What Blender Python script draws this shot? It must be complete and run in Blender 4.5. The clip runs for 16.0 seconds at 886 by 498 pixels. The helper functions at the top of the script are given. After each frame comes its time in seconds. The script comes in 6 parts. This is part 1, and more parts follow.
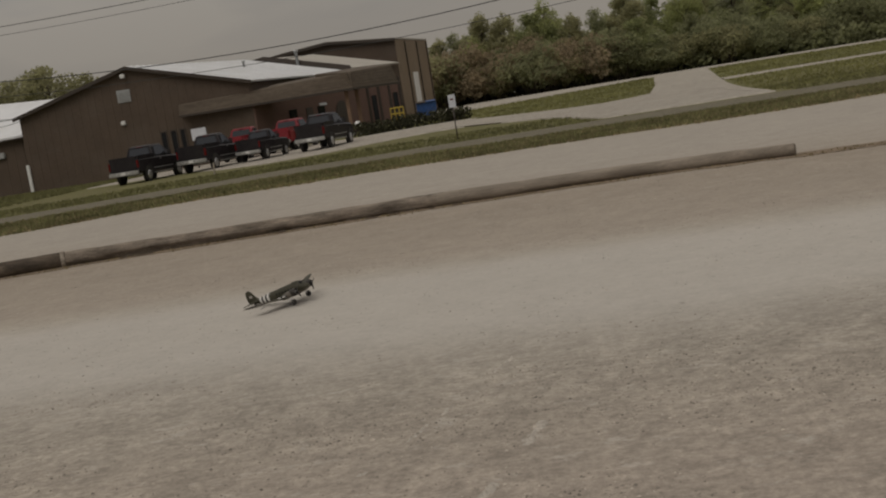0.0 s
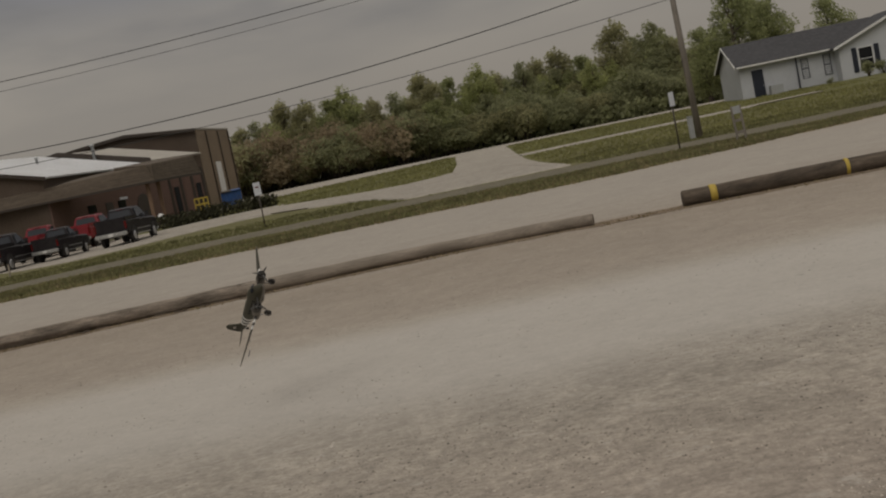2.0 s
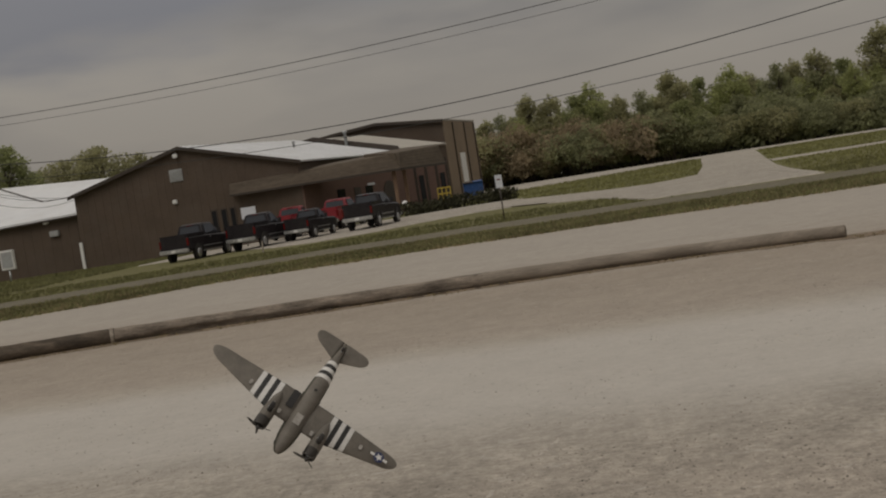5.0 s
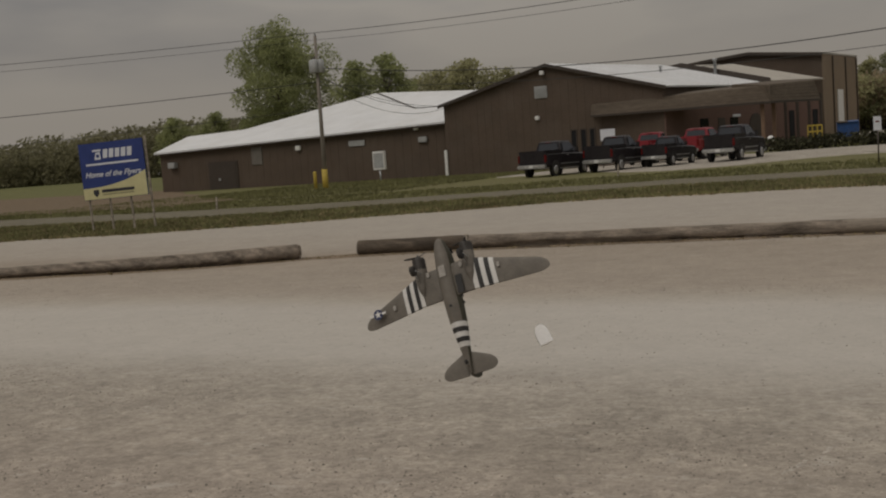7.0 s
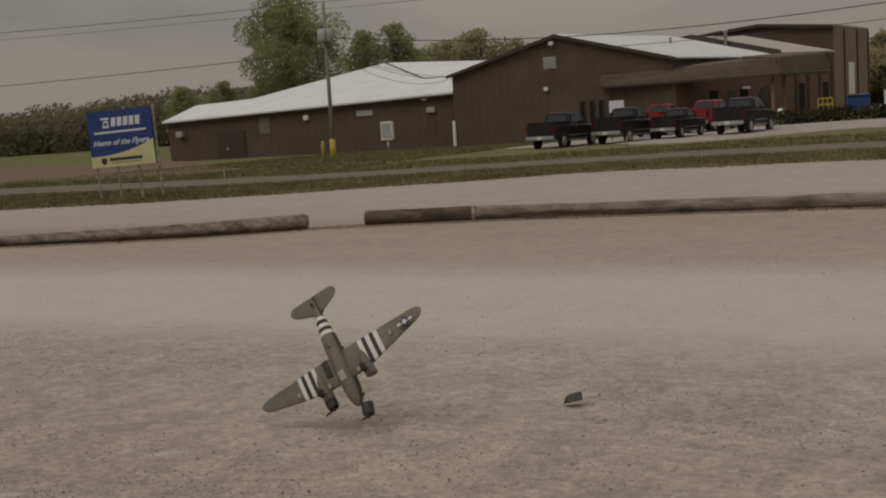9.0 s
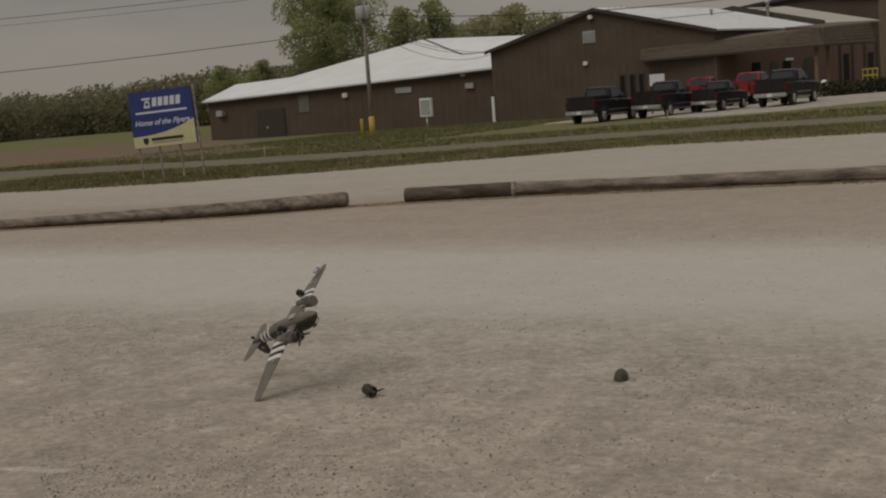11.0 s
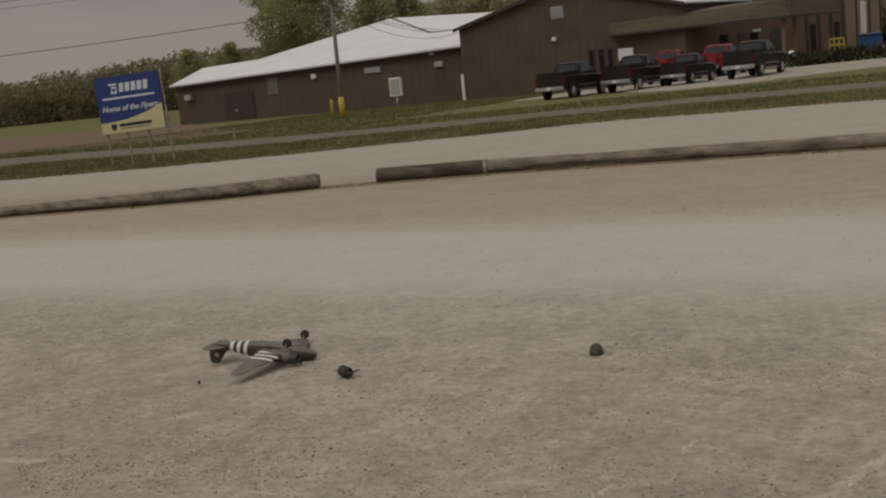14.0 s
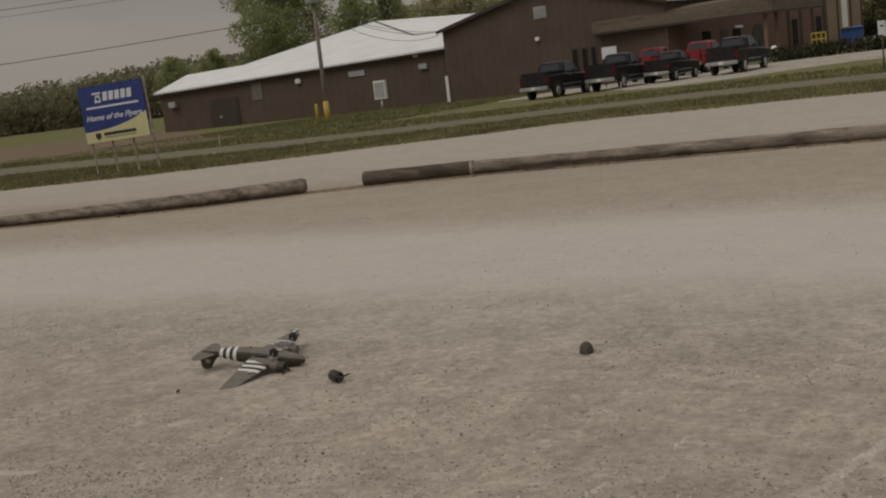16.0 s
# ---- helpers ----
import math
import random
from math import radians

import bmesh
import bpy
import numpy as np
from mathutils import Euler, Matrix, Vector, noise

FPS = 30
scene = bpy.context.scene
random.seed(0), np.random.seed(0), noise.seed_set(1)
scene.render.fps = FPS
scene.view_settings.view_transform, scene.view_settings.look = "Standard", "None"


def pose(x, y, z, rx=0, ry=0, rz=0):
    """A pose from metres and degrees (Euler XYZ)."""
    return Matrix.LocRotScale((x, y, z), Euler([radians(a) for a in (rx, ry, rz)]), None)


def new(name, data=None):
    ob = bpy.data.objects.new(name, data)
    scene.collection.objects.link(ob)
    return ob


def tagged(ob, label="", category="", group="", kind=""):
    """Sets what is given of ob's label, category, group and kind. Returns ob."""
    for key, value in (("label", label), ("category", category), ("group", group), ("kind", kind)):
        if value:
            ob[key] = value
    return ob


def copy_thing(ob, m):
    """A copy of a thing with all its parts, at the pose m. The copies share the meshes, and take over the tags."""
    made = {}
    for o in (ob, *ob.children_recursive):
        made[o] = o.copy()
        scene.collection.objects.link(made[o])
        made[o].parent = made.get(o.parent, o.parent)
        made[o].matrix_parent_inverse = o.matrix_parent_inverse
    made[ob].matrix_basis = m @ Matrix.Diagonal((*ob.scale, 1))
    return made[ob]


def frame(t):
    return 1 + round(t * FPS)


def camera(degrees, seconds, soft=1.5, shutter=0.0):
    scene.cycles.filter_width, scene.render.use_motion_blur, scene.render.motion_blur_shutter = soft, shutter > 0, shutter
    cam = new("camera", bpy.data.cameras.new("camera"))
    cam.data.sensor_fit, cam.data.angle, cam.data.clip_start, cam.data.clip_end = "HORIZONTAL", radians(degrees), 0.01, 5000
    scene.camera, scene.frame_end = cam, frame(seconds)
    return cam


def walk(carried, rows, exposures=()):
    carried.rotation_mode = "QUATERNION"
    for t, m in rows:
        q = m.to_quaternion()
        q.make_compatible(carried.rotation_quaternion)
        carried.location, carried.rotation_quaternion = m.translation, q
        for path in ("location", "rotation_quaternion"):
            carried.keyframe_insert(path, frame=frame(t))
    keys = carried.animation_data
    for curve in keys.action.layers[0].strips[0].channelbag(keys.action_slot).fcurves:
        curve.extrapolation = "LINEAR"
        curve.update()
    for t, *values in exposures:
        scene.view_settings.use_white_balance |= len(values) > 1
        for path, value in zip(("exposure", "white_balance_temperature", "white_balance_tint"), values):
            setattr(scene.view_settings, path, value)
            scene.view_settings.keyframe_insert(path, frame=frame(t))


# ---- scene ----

# camera: stands on the gravel at eye height and only turns
EYE = (0.0, 0.0, 1.6)
PATH = [
    (0, 82.708, 9.022, 4.691),
    (0.5, 82.925, 9.410, 3.027),
    (1, 82.953, 10.096, -0.059),
    (1.5, 83.731, 11.042, -2.917),
    (2, 85.131, 11.563, -5.279),
    (2.5, 86.372, 12.345, -5.852),
    (3, 87.397, 13.394, -5.788),
    (3.5, 88.387, 14.264, -5.176),
    (4, 88.869, 13.839, -3.112),
    (4.5, 88.693, 12.930, -0.847),
    (5, 87.108, 8.804, 7.089),
    (5.2, 85.431, 6.844, 11.653),
    (7.3, 85.364, 3.901, 25.383),
    (7.5, 85.393, 3.777, 25.410),
    (8, 84.980, 3.336, 25.030),
    (8.5, 84.970, 3.320, 25.089),
    (9, 83.817, 3.580, 25.610),
    (9.2, 83.677, 3.722, 26.124),
    (11.3, 82.322, 4.378, 27.585),
    (11.5, 81.913, 4.304, 27.440),
    (12, 81.703, 4.408, 27.327),
    (12.5, 81.330, 4.789, 26.948),
    (13, 81.078, 4.823, 26.654),
    (13.5, 81.077, 5.276, 26.353),
    (14, 81.568, 5.536, 26.041),
    (14.5, 81.573, 5.802, 25.913),
    (15, 81.869, 6.110, 26.103),
    (15.5, 82.184, 6.402, 25.816),
    (16, 81.582, 6.690, 25.254),
]
cam = camera(42.82, 16.0, soft=2.1)
walk(cam, [(t, pose(*EYE, rx, ry, rz)) for t, rx, ry, rz in PATH], [(0.0, -0.05), (9.0, -0.05), (13.0, 0.0), (14.5, 0.05), (16.0, 0.08)])
scene.view_settings.exposure = 0.0

# light: hazy overcast sky, brighter overhead, and a weak wide sun
SUN_EL, SUN_AZ = radians(52), radians(205)
world = bpy.data.worlds.new("world")
scene.world = world
world.use_nodes = True


def build_sky():
    nt = world.node_tree
    n, l = nt.nodes, nt.links
    n.clear()
    out = n.new("ShaderNodeOutputWorld")
    bg = n.new("ShaderNodeBackground")
    bg.inputs["Strength"].default_value = 1.0
    sky = n.new("ShaderNodeTexSky")
    sky.sky_type, sky.sun_disc = "NISHITA", False
    sky.sun_elevation, sky.sun_rotation = SUN_EL, SUN_AZ
    sky.dust_density = 4.0
    dim = n.new("ShaderNodeMix")
    dim.data_type, dim.blend_type = "RGBA", "MULTIPLY"
    dim.inputs["Factor"].default_value = 1.0
    dim.inputs[7].default_value = (0.06, 0.06, 0.06, 1)
    l.new(sky.outputs[0], dim.inputs[6])
    co = n.new("ShaderNodeTexCoord")
    sep = n.new("ShaderNodeSeparateXYZ")
    l.new(co.outputs["Generated"], sep.inputs[0])
    # clouds seen at a slant: flatten by stretching the height
    mp = n.new("ShaderNodeMapping")
    mp.inputs["Scale"].default_value = (1.0, 1.0, 3.6)
    mp.inputs["Location"].default_value = (0.35, 0.2, 0.1)
    l.new(co.outputs["Generated"], mp.inputs[0])
    big = n.new("ShaderNodeTexNoise")
    big.inputs["Scale"].default_value, big.inputs["Detail"].default_value = 3.0, 5.0
    big.inputs["Roughness"].default_value = 0.45
    l.new(mp.outputs[0], big.inputs["Vector"])
    ramp = n.new("ShaderNodeValToRGB")
    ramp.color_ramp.elements[0].position, ramp.color_ramp.elements[1].position = 0.40, 0.60
    ramp.color_ramp.elements[0].color = (0.19, 0.182, 0.176, 1)
    ramp.color_ramp.elements[1].color = (0.325, 0.296, 0.258, 1)
    l.new(big.outputs["Fac"], ramp.inputs[0])
    # haze near the horizon
    hz = n.new("ShaderNodeMapRange")
    hz.inputs["From Min"].default_value, hz.inputs["From Max"].default_value = 0.05, 0.16
    l.new(sep.outputs["Z"], hz.inputs["Value"])
    haze = n.new("ShaderNodeMix")
    haze.data_type = "RGBA"
    haze.inputs[6].default_value = (0.271, 0.244, 0.211, 1)
    l.new(hz.outputs[0], haze.inputs["Factor"])
    l.new(ramp.outputs[0], haze.inputs[7])
    # a darker, bluer bank of cloud with a ragged foot above the haze
    low = n.new("ShaderNodeMath")
    low.operation = "MULTIPLY_ADD"
    low.inputs[1].default_value = 0.22
    l.new(big.outputs["Fac"], low.inputs[0])
    l.new(sep.outputs["Z"], low.inputs[2])
    bank = n.new("ShaderNodeMapRange")
    bank.interpolation_type = "SMOOTHSTEP"
    bank.inputs["From Min"].default_value, bank.inputs["From Max"].default_value = 0.262, 0.305
    bank.inputs["To Max"].default_value = 0.9
    l.new(low.outputs[0], bank.inputs["Value"])
    fade = n.new("ShaderNodeMapRange")
    fade.inputs["From Min"].default_value, fade.inputs["From Max"].default_value = 0.24, 0.42
    fade.inputs["To Min"].default_value, fade.inputs["To Max"].default_value = 1.0, 0.0
    l.new(sep.outputs["Z"], fade.inputs["Value"])
    both = n.new("ShaderNodeMath")
    both.operation = "MULTIPLY"
    l.new(bank.outputs[0], both.inputs[0])
    l.new(fade.outputs[0], both.inputs[1])
    dark = n.new("ShaderNodeMix")
    dark.data_type = "RGBA"
    dark.inputs[7].default_value = (0.178, 0.178, 0.193, 1)
    l.new(both.outputs[0], dark.inputs["Factor"])
    l.new(haze.outputs[2], dark.inputs[6])
    # overcast sky brightens towards the zenith
    up = n.new("ShaderNodeMapRange")
    up.inputs["From Min"].default_value, up.inputs["From Max"].default_value = 0.15, 1.0
    up.inputs["To Min"].default_value, up.inputs["To Max"].default_value = 1.0, 2.6
    l.new(sep.outputs["Z"], up.inputs["Value"])
    mul = n.new("ShaderNodeVectorMath")
    mul.operation = "SCALE"
    l.new(dark.outputs[2], mul.inputs[0])
    l.new(up.outputs[0], mul.inputs["Scale"])
    mixs = n.new("ShaderNodeMix")
    mixs.data_type = "RGBA"
    mixs.inputs["Factor"].default_value = 0.93
    l.new(dim.outputs[2], mixs.inputs[6])
    l.new(mul.outputs[0], mixs.inputs[7])
    l.new(mixs.outputs[2], bg.inputs["Color"])
    l.new(bg.outputs[0], out.inputs[0])


build_sky()
sun_data = bpy.data.lights.new("sun", "SUN")
sun_data.energy, sun_data.angle, sun_data.color = 0.74, radians(34), (1.0, 0.945, 0.88)
sun = new("sun", sun_data)
sun.matrix_world = pose(0, 0, 60, 90 - math.degrees(SUN_EL), 0, 180 - math.degrees(SUN_AZ))


# ---- materials ----
def mat(name, base, rough=0.7, metal=0.0, vary=0.25, scale=4.0, fine=60.0, bump=0.2, dirt=None, dirt_amount=0.35,
        dirt_scale=1.2, stretch=(1, 1, 1), spec=0.4, island=0.0, space="Object"):
    """Base colour with broad and fine variation, patches of dirt, and a fine relief."""
    m = bpy.data.materials.new(name)
    m.use_nodes = True
    n, l = m.node_tree.nodes, m.node_tree.links
    bs = n["Principled BSDF"]
    bs.inputs["Metallic"].default_value = metal
    bs.inputs["Specular IOR Level"].default_value = spec
    co = n.new("ShaderNodeTexCoord")
    mp = n.new("ShaderNodeMapping")
    mp.inputs["Scale"].default_value = stretch
    l.new(co.outputs[space], mp.inputs[0])

    def noise_node(s, detail, rough_=0.6):
        t = n.new("ShaderNodeTexNoise")
        t.inputs["Scale"].default_value, t.inputs["Detail"].default_value = s, detail
        t.inputs["Roughness"].default_value = rough_
        l.new(mp.outputs[0], t.inputs["Vector"])
        return t
    a, b = noise_node(scale, 5), noise_node(fine, 3)
    col = n.new("ShaderNodeValToRGB")
    lo = [max(0.0, c * (1 - vary)) for c in base]
    hi = [min(1.0, c * (1 + vary)) for c in base]
    col.color_ramp.elements[0].position, col.color_ramp.elements[1].position = 0.3, 0.7
    col.color_ramp.elements[0].color, col.color_ramp.elements[1].color = (*lo, 1), (*hi, 1)
    l.new(a.outputs["Fac"], col.inputs[0])
    mx = n.new("ShaderNodeMix")
    mx.data_type, mx.blend_type = "RGBA", "OVERLAY"
    mx.inputs["Factor"].default_value = 0.35
    l.new(col.outputs[0], mx.inputs[6])
    l.new(b.outputs["Fac"], mx.inputs[7])
    last = mx.outputs[2]
    if dirt:
        d = noise_node(dirt_scale, 8, 0.7)
        r = n.new("ShaderNodeMapRange")
        r.inputs["From Min"].default_value, r.inputs["From Max"].default_value = 0.48, 0.68
        r.inputs["To Max"].default_value = dirt_amount
        l.new(d.outputs["Fac"], r.inputs["Value"])
        dm = n.new("ShaderNodeMix")
        dm.data_type = "RGBA"
        dm.inputs[7].default_value = (*dirt, 1)
        l.new(r.outputs[0], dm.inputs["Factor"])
        l.new(last, dm.inputs[6])
        last = dm.outputs[2]
    if island:
        g = n.new("ShaderNodeNewGeometry")
        hs = n.new("ShaderNodeHueSaturation")
        r = n.new("ShaderNodeMapRange")
        r.inputs["To Min"].default_value, r.inputs["To Max"].default_value = 1 - island, 1 + island
        l.new(g.outputs["Random Per Island"], r.inputs["Value"])
        l.new(r.outputs[0], hs.inputs["Value"])
        l.new(last, hs.inputs["Color"])
        last = hs.outputs[0]
    l.new(last, bs.inputs["Base Color"])
    rr = n.new("ShaderNodeMapRange")
    rr.inputs["To Min"].default_value, rr.inputs["To Max"].default_value = max(0.03, rough - 0.12), min(1, rough + 0.12)
    l.new(b.outputs["Fac"], rr.inputs["Value"])
    l.new(rr.outputs[0], bs.inputs["Roughness"])
    if bump:
        bp = n.new("ShaderNodeBump")
        bp.inputs["Strength"].default_value, bp.inputs["Distance"].default_value = bump, 0.01
        l.new(b.outputs["Fac"], bp.inputs["Height"])
        l.new(bp.outputs[0], bs.inputs["Normal"])
    return m


def ground_mat(name, bands, speck=(0.12, 0.11, 0.10), speck_amount=0.3, bump=0.2, scuff=0.0, warp_by=1.3):
    """Loose ground in world metres. bands: (y, colour, mottling) stops across the traffic's line; mottling 1 when left out."""
    m = bpy.data.materials.new(name)
    m.use_nodes = True
    n, l = m.node_tree.nodes, m.node_tree.links
    bs = n["Principled BSDF"]
    bs.inputs["Specular IOR Level"].default_value = 0.15
    bs.inputs["Roughness"].default_value = 0.95
    g = n.new("ShaderNodeTexCoord")

    def noise_node(s, detail, stretch=(1, 1, 1), rough_=0.6):
        mp = n.new("ShaderNodeMapping")
        mp.inputs["Scale"].default_value = stretch
        l.new(g.outputs["Object"], mp.inputs[0])
        t = n.new("ShaderNodeTexNoise")
        t.inputs["Scale"].default_value, t.inputs["Detail"].default_value = s, detail
        t.inputs["Roughness"].default_value = rough_
        l.new(mp.outputs[0], t.inputs["Vector"])
        return t

    def spread(node, f0, f1, t0, t1):
        r = n.new("ShaderNodeMapRange")
        r.inputs["From Min"].default_value, r.inputs["From Max"].default_value = f0, f1
        r.inputs["To Min"].default_value, r.inputs["To Max"].default_value = t0, t1
        l.new(node.outputs["Fac"], r.inputs["Value"])
        return r.outputs[0]

    def times(a, b):
        q = n.new("ShaderNodeMath")
        q.operation = "MULTIPLY"
        l.new(a, q.inputs[0])
        l.new(b, q.inputs[1])
        return q.outputs[0]

    def over(base, colour, factor):
        mx = n.new("ShaderNodeMix")
        mx.data_type = "RGBA"
        mx.inputs[7].default_value = (*colour, 1)
        l.new(factor, mx.inputs["Factor"])
        l.new(base, mx.inputs[6])
        return mx.outputs[2]
    sep = n.new("ShaderNodeSeparateXYZ")
    l.new(g.outputs["Object"], sep.inputs[0])
    warp = noise_node(0.2, 5)
    add = n.new("ShaderNodeMath")
    add.operation = "MULTIPLY_ADD"
    add.inputs[1].default_value = warp_by
    l.new(warp.outputs["Fac"], add.inputs[0])
    l.new(sep.outputs["Y"], add.inputs[2])
    mr = n.new("ShaderNodeMapRange")
    lo, hi = bands[0][0], bands[-1][0]
    mr.inputs["From Min"].default_value, mr.inputs["From Max"].default_value = lo + warp_by / 2, hi + warp_by / 2
    l.new(add.outputs[0], mr.inputs["Value"])
    ramp = n.new("ShaderNodeValToRGB")
    e = ramp.color_ramp.elements
    while len(e) < len(bands):
        e.new(0.5)
    for k, (d, c, *mot) in enumerate(bands):
        e[k].position, e[k].color = (d - lo) / (hi - lo), (*c, mot[0] if mot else 1.0)
    l.new(mr.outputs[0], ramp.inputs[0])
    mottle = ramp.outputs["Alpha"]
    # broad stains, patches, and grains
    stain = noise_node(0.55, 5, (0.8, 1.0, 1), 0.6)
    patch = noise_node(2.6, 7, (0.9, 0.8, 1), 0.72)
    grain = noise_node(20.0, 8, rough_=0.88)
    last = ramp.outputs[0]
    for node, lo_, hi_ in ((stain, -0.07, 0.07), (noise_node(9.0, 3, rough_=0.7), -0.12, 0.12), (patch, -0.15, 0.16), (grain, -0.30, 0.28)):
        amount = spread(node, 0.36, 0.64, lo_, hi_)
        one = n.new("ShaderNodeMath")
        one.operation = "ADD"
        one.inputs[1].default_value = 1.0
        l.new(times(amount, mottle), one.inputs[0])
        v = n.new("ShaderNodeVectorMath")
        v.operation = "SCALE"
        l.new(last, v.inputs[0])
        l.new(one.outputs[0], v.inputs["Scale"])
        last = v.outputs[0]
    # pale scuffs where the dust lies bare, and dark damp fines between them
    if scuff:
        pale = noise_node(4.6, 7, (0.7, 0.95, 1), 0.74)
        last = over(last, (0.56, 0.52, 0.465), times(spread(pale, 0.57, 0.66, 0.0, scuff), mottle))
        dark = noise_node(7.5, 6, (0.8, 1.0, 1), 0.78)
        last = over(last, (0.235, 0.205, 0.17), times(spread(dark, 0.56, 0.66, 0.0, scuff), mottle))
    last = over(last, speck, spread(noise_node(11.0, 4, rough_=0.6), 0.63, 0.70, 0.0, speck_amount))
    l.new(last, bs.inputs["Base Color"])
    bp = n.new("ShaderNodeBump")
    bp.inputs["Strength"].default_value, bp.inputs["Distance"].default_value = bump, 0.012
    l.new(grain.outputs["Fac"], bp.inputs["Height"])
    l.new(bp.outputs[0], bs.inputs["Normal"])
    return m


def glass_mat(name, tint=(0.014, 0.015, 0.017), rough=0.06, spec=0.22):
    m = bpy.data.materials.new(name)
    m.use_nodes = True
    bs = m.node_tree.nodes["Principled BSDF"]
    bs.inputs["Base Color"].default_value = (*tint, 1)
    bs.inputs["Roughness"].default_value = rough
    bs.inputs["Specular IOR Level"].default_value = spec
    return m


PALE, GREY = (0.48, 0.45, 0.405), (0.365, 0.322, 0.275)
M_GRAVEL = ground_mat("gravel", [(-30, GREY), (4.4, (0.362, 0.314, 0.265)), (5.4, (0.365, 0.323, 0.272)), (6.6, (0.362, 0.328, 0.28)), (7.2, (0.395, 0.362, 0.315), 0.6), (8.0, PALE, 0.25), (10.6, PALE, 0.2), (11.4, (0.405, 0.363, 0.31), 0.35),
                                 (12.2, (0.36, 0.315, 0.263), 0.45), (16.9, (0.326, 0.281, 0.23), 0.5), (18.4, (0.368, 0.328, 0.279), 0.45), (23, (0.388, 0.353, 0.307), 0.4), (30, (0.383, 0.349, 0.304), 0.4), (36, GREY, 0.5)],
                      scuff=0.5, bump=0.45)
M_LANE = ground_mat("pale_gravel", [(0, (0.36, 0.33, 0.285)), (60, (0.35, 0.32, 0.275)), (120, (0.38, 0.35, 0.30))], speck_amount=0.2)
M_ROAD = ground_mat("worn_asphalt", [(0, (0.16, 0.146, 0.105)), (42, (0.168, 0.152, 0.11)), (90, (0.16, 0.146, 0.105))], speck=(0.09, 0.095, 0.045), speck_amount=0.5)
M_COLUMN = mat("stained_column_wood", (0.21, 0.135, 0.09), rough=0.7, vary=0.25, scale=4, stretch=(2, 2, 0.3))
M_PANEL = mat("faded_grey_panel", (0.15, 0.138, 0.12), rough=0.7, vary=0.12)
M_SOIL = ground_mat("tilled_soil", [(0, (0.165, 0.128, 0.082)), (90, (0.165, 0.122, 0.08)), (200, (0.155, 0.122, 0.08))], speck=(0.14, 0.14, 0.06), speck_amount=0.6, scuff=0.35)
M_SOILSTRIP = ground_mat("brown_soil", [(0, (0.21, 0.165, 0.118)), (17, (0.22, 0.17, 0.122)), (40, (0.21, 0.165, 0.118))], speck=(0.1, 0.075, 0.05), speck_amount=0.7)
M_GRASS = ground_mat("grass_ground", [(-60, (0.16, 0.148, 0.074)), (40, (0.162, 0.148, 0.074)), (80, (0.142, 0.14, 0.058)), (300, (0.125, 0.14, 0.06))],
                     speck=(0.20, 0.165, 0.095), speck_amount=0.5)
M_BLADE = mat("grass_blade", (0.168, 0.165, 0.074), rough=0.85, vary=0.35, scale=0.35, fine=3, bump=0, island=0.35, spec=0.15)
M_LAWN = mat("lawn_blade", (0.205, 0.20, 0.078), rough=0.85, vary=0.3, scale=0.25, fine=3, bump=0, island=0.25, spec=0.15)
M_BLADE_DRY = mat("dry_grass_blade", (0.25, 0.205, 0.115), rough=0.9, vary=0.3, scale=0.35, fine=3, bump=0, island=0.35, spec=0.1)
M_STONE = mat("gravel_stone", (0.33, 0.293, 0.25), rough=0.95, vary=0.3, scale=3, fine=60, bump=0.2, island=0.55, spec=0.15)
M_DUST = mat("pale_gravel_dust", (0.43, 0.392, 0.342), rough=0.95, vary=0.15, scale=6, fine=80, bump=0.4, spec=0.1, island=0.12)
M_LOG = mat("weathered_pole_wood", (0.235, 0.198, 0.16), rough=0.9, vary=0.45, scale=5, fine=40, bump=0.8, dirt=(0.04, 0.033, 0.027),
            dirt_amount=0.85, dirt_scale=3.0, stretch=(0.4, 2.0, 2.0), spec=0.15)
M_LOG_SMOOTH = mat("smooth_weathered_wood", (0.265, 0.228, 0.185), rough=0.9, vary=0.25, scale=4, fine=30, bump=0.4, dirt=(0.12, 0.097, 0.075),
                   dirt_amount=0.55, dirt_scale=1.6, stretch=(0.3, 2.0, 2.0), spec=0.15)
M_LOG_PALE = mat("pale_weathered_wood", (0.34, 0.30, 0.25), rough=0.9, vary=0.35, scale=5, fine=40, bump=0.8, dirt=(0.16, 0.13, 0.10),
                 dirt_amount=0.7, dirt_scale=2.0, stretch=(0.22, 1.6, 1.6), spec=0.15)
M_LOG_DARK = mat("creosoted_wood", (0.115, 0.092, 0.07), rough=0.85, vary=0.45, scale=5, fine=40, bump=0.8, dirt=(0.03, 0.025, 0.02),
                 dirt_amount=0.8, dirt_scale=2.0, stretch=(0.22, 1.6, 1.6), spec=0.2)
M_YELLOW = mat("yellow_paint", (0.46, 0.34, 0.06), rough=0.6, vary=0.15, dirt=(0.25, 0.17, 0.05), dirt_amount=0.4)
M_WALL = mat("brown_metal_siding", (0.096, 0.070, 0.051), rough=0.6, vary=0.10, scale=0.6, fine=14, bump=0.1, dirt=(0.13, 0.11, 0.09), dirt_amount=0.25, dirt_scale=0.5, spec=0.3)
# siding of the tall hall's side: the sunlight on it is put into the colour
M_WALL_LIT = mat("sunlit_metal_siding", (0.225, 0.172, 0.120), rough=0.6, vary=0.10, scale=0.6, fine=14, bump=0.1, dirt=(0.2, 0.17, 0.13), dirt_amount=0.25, dirt_scale=0.5, spec=0.3)
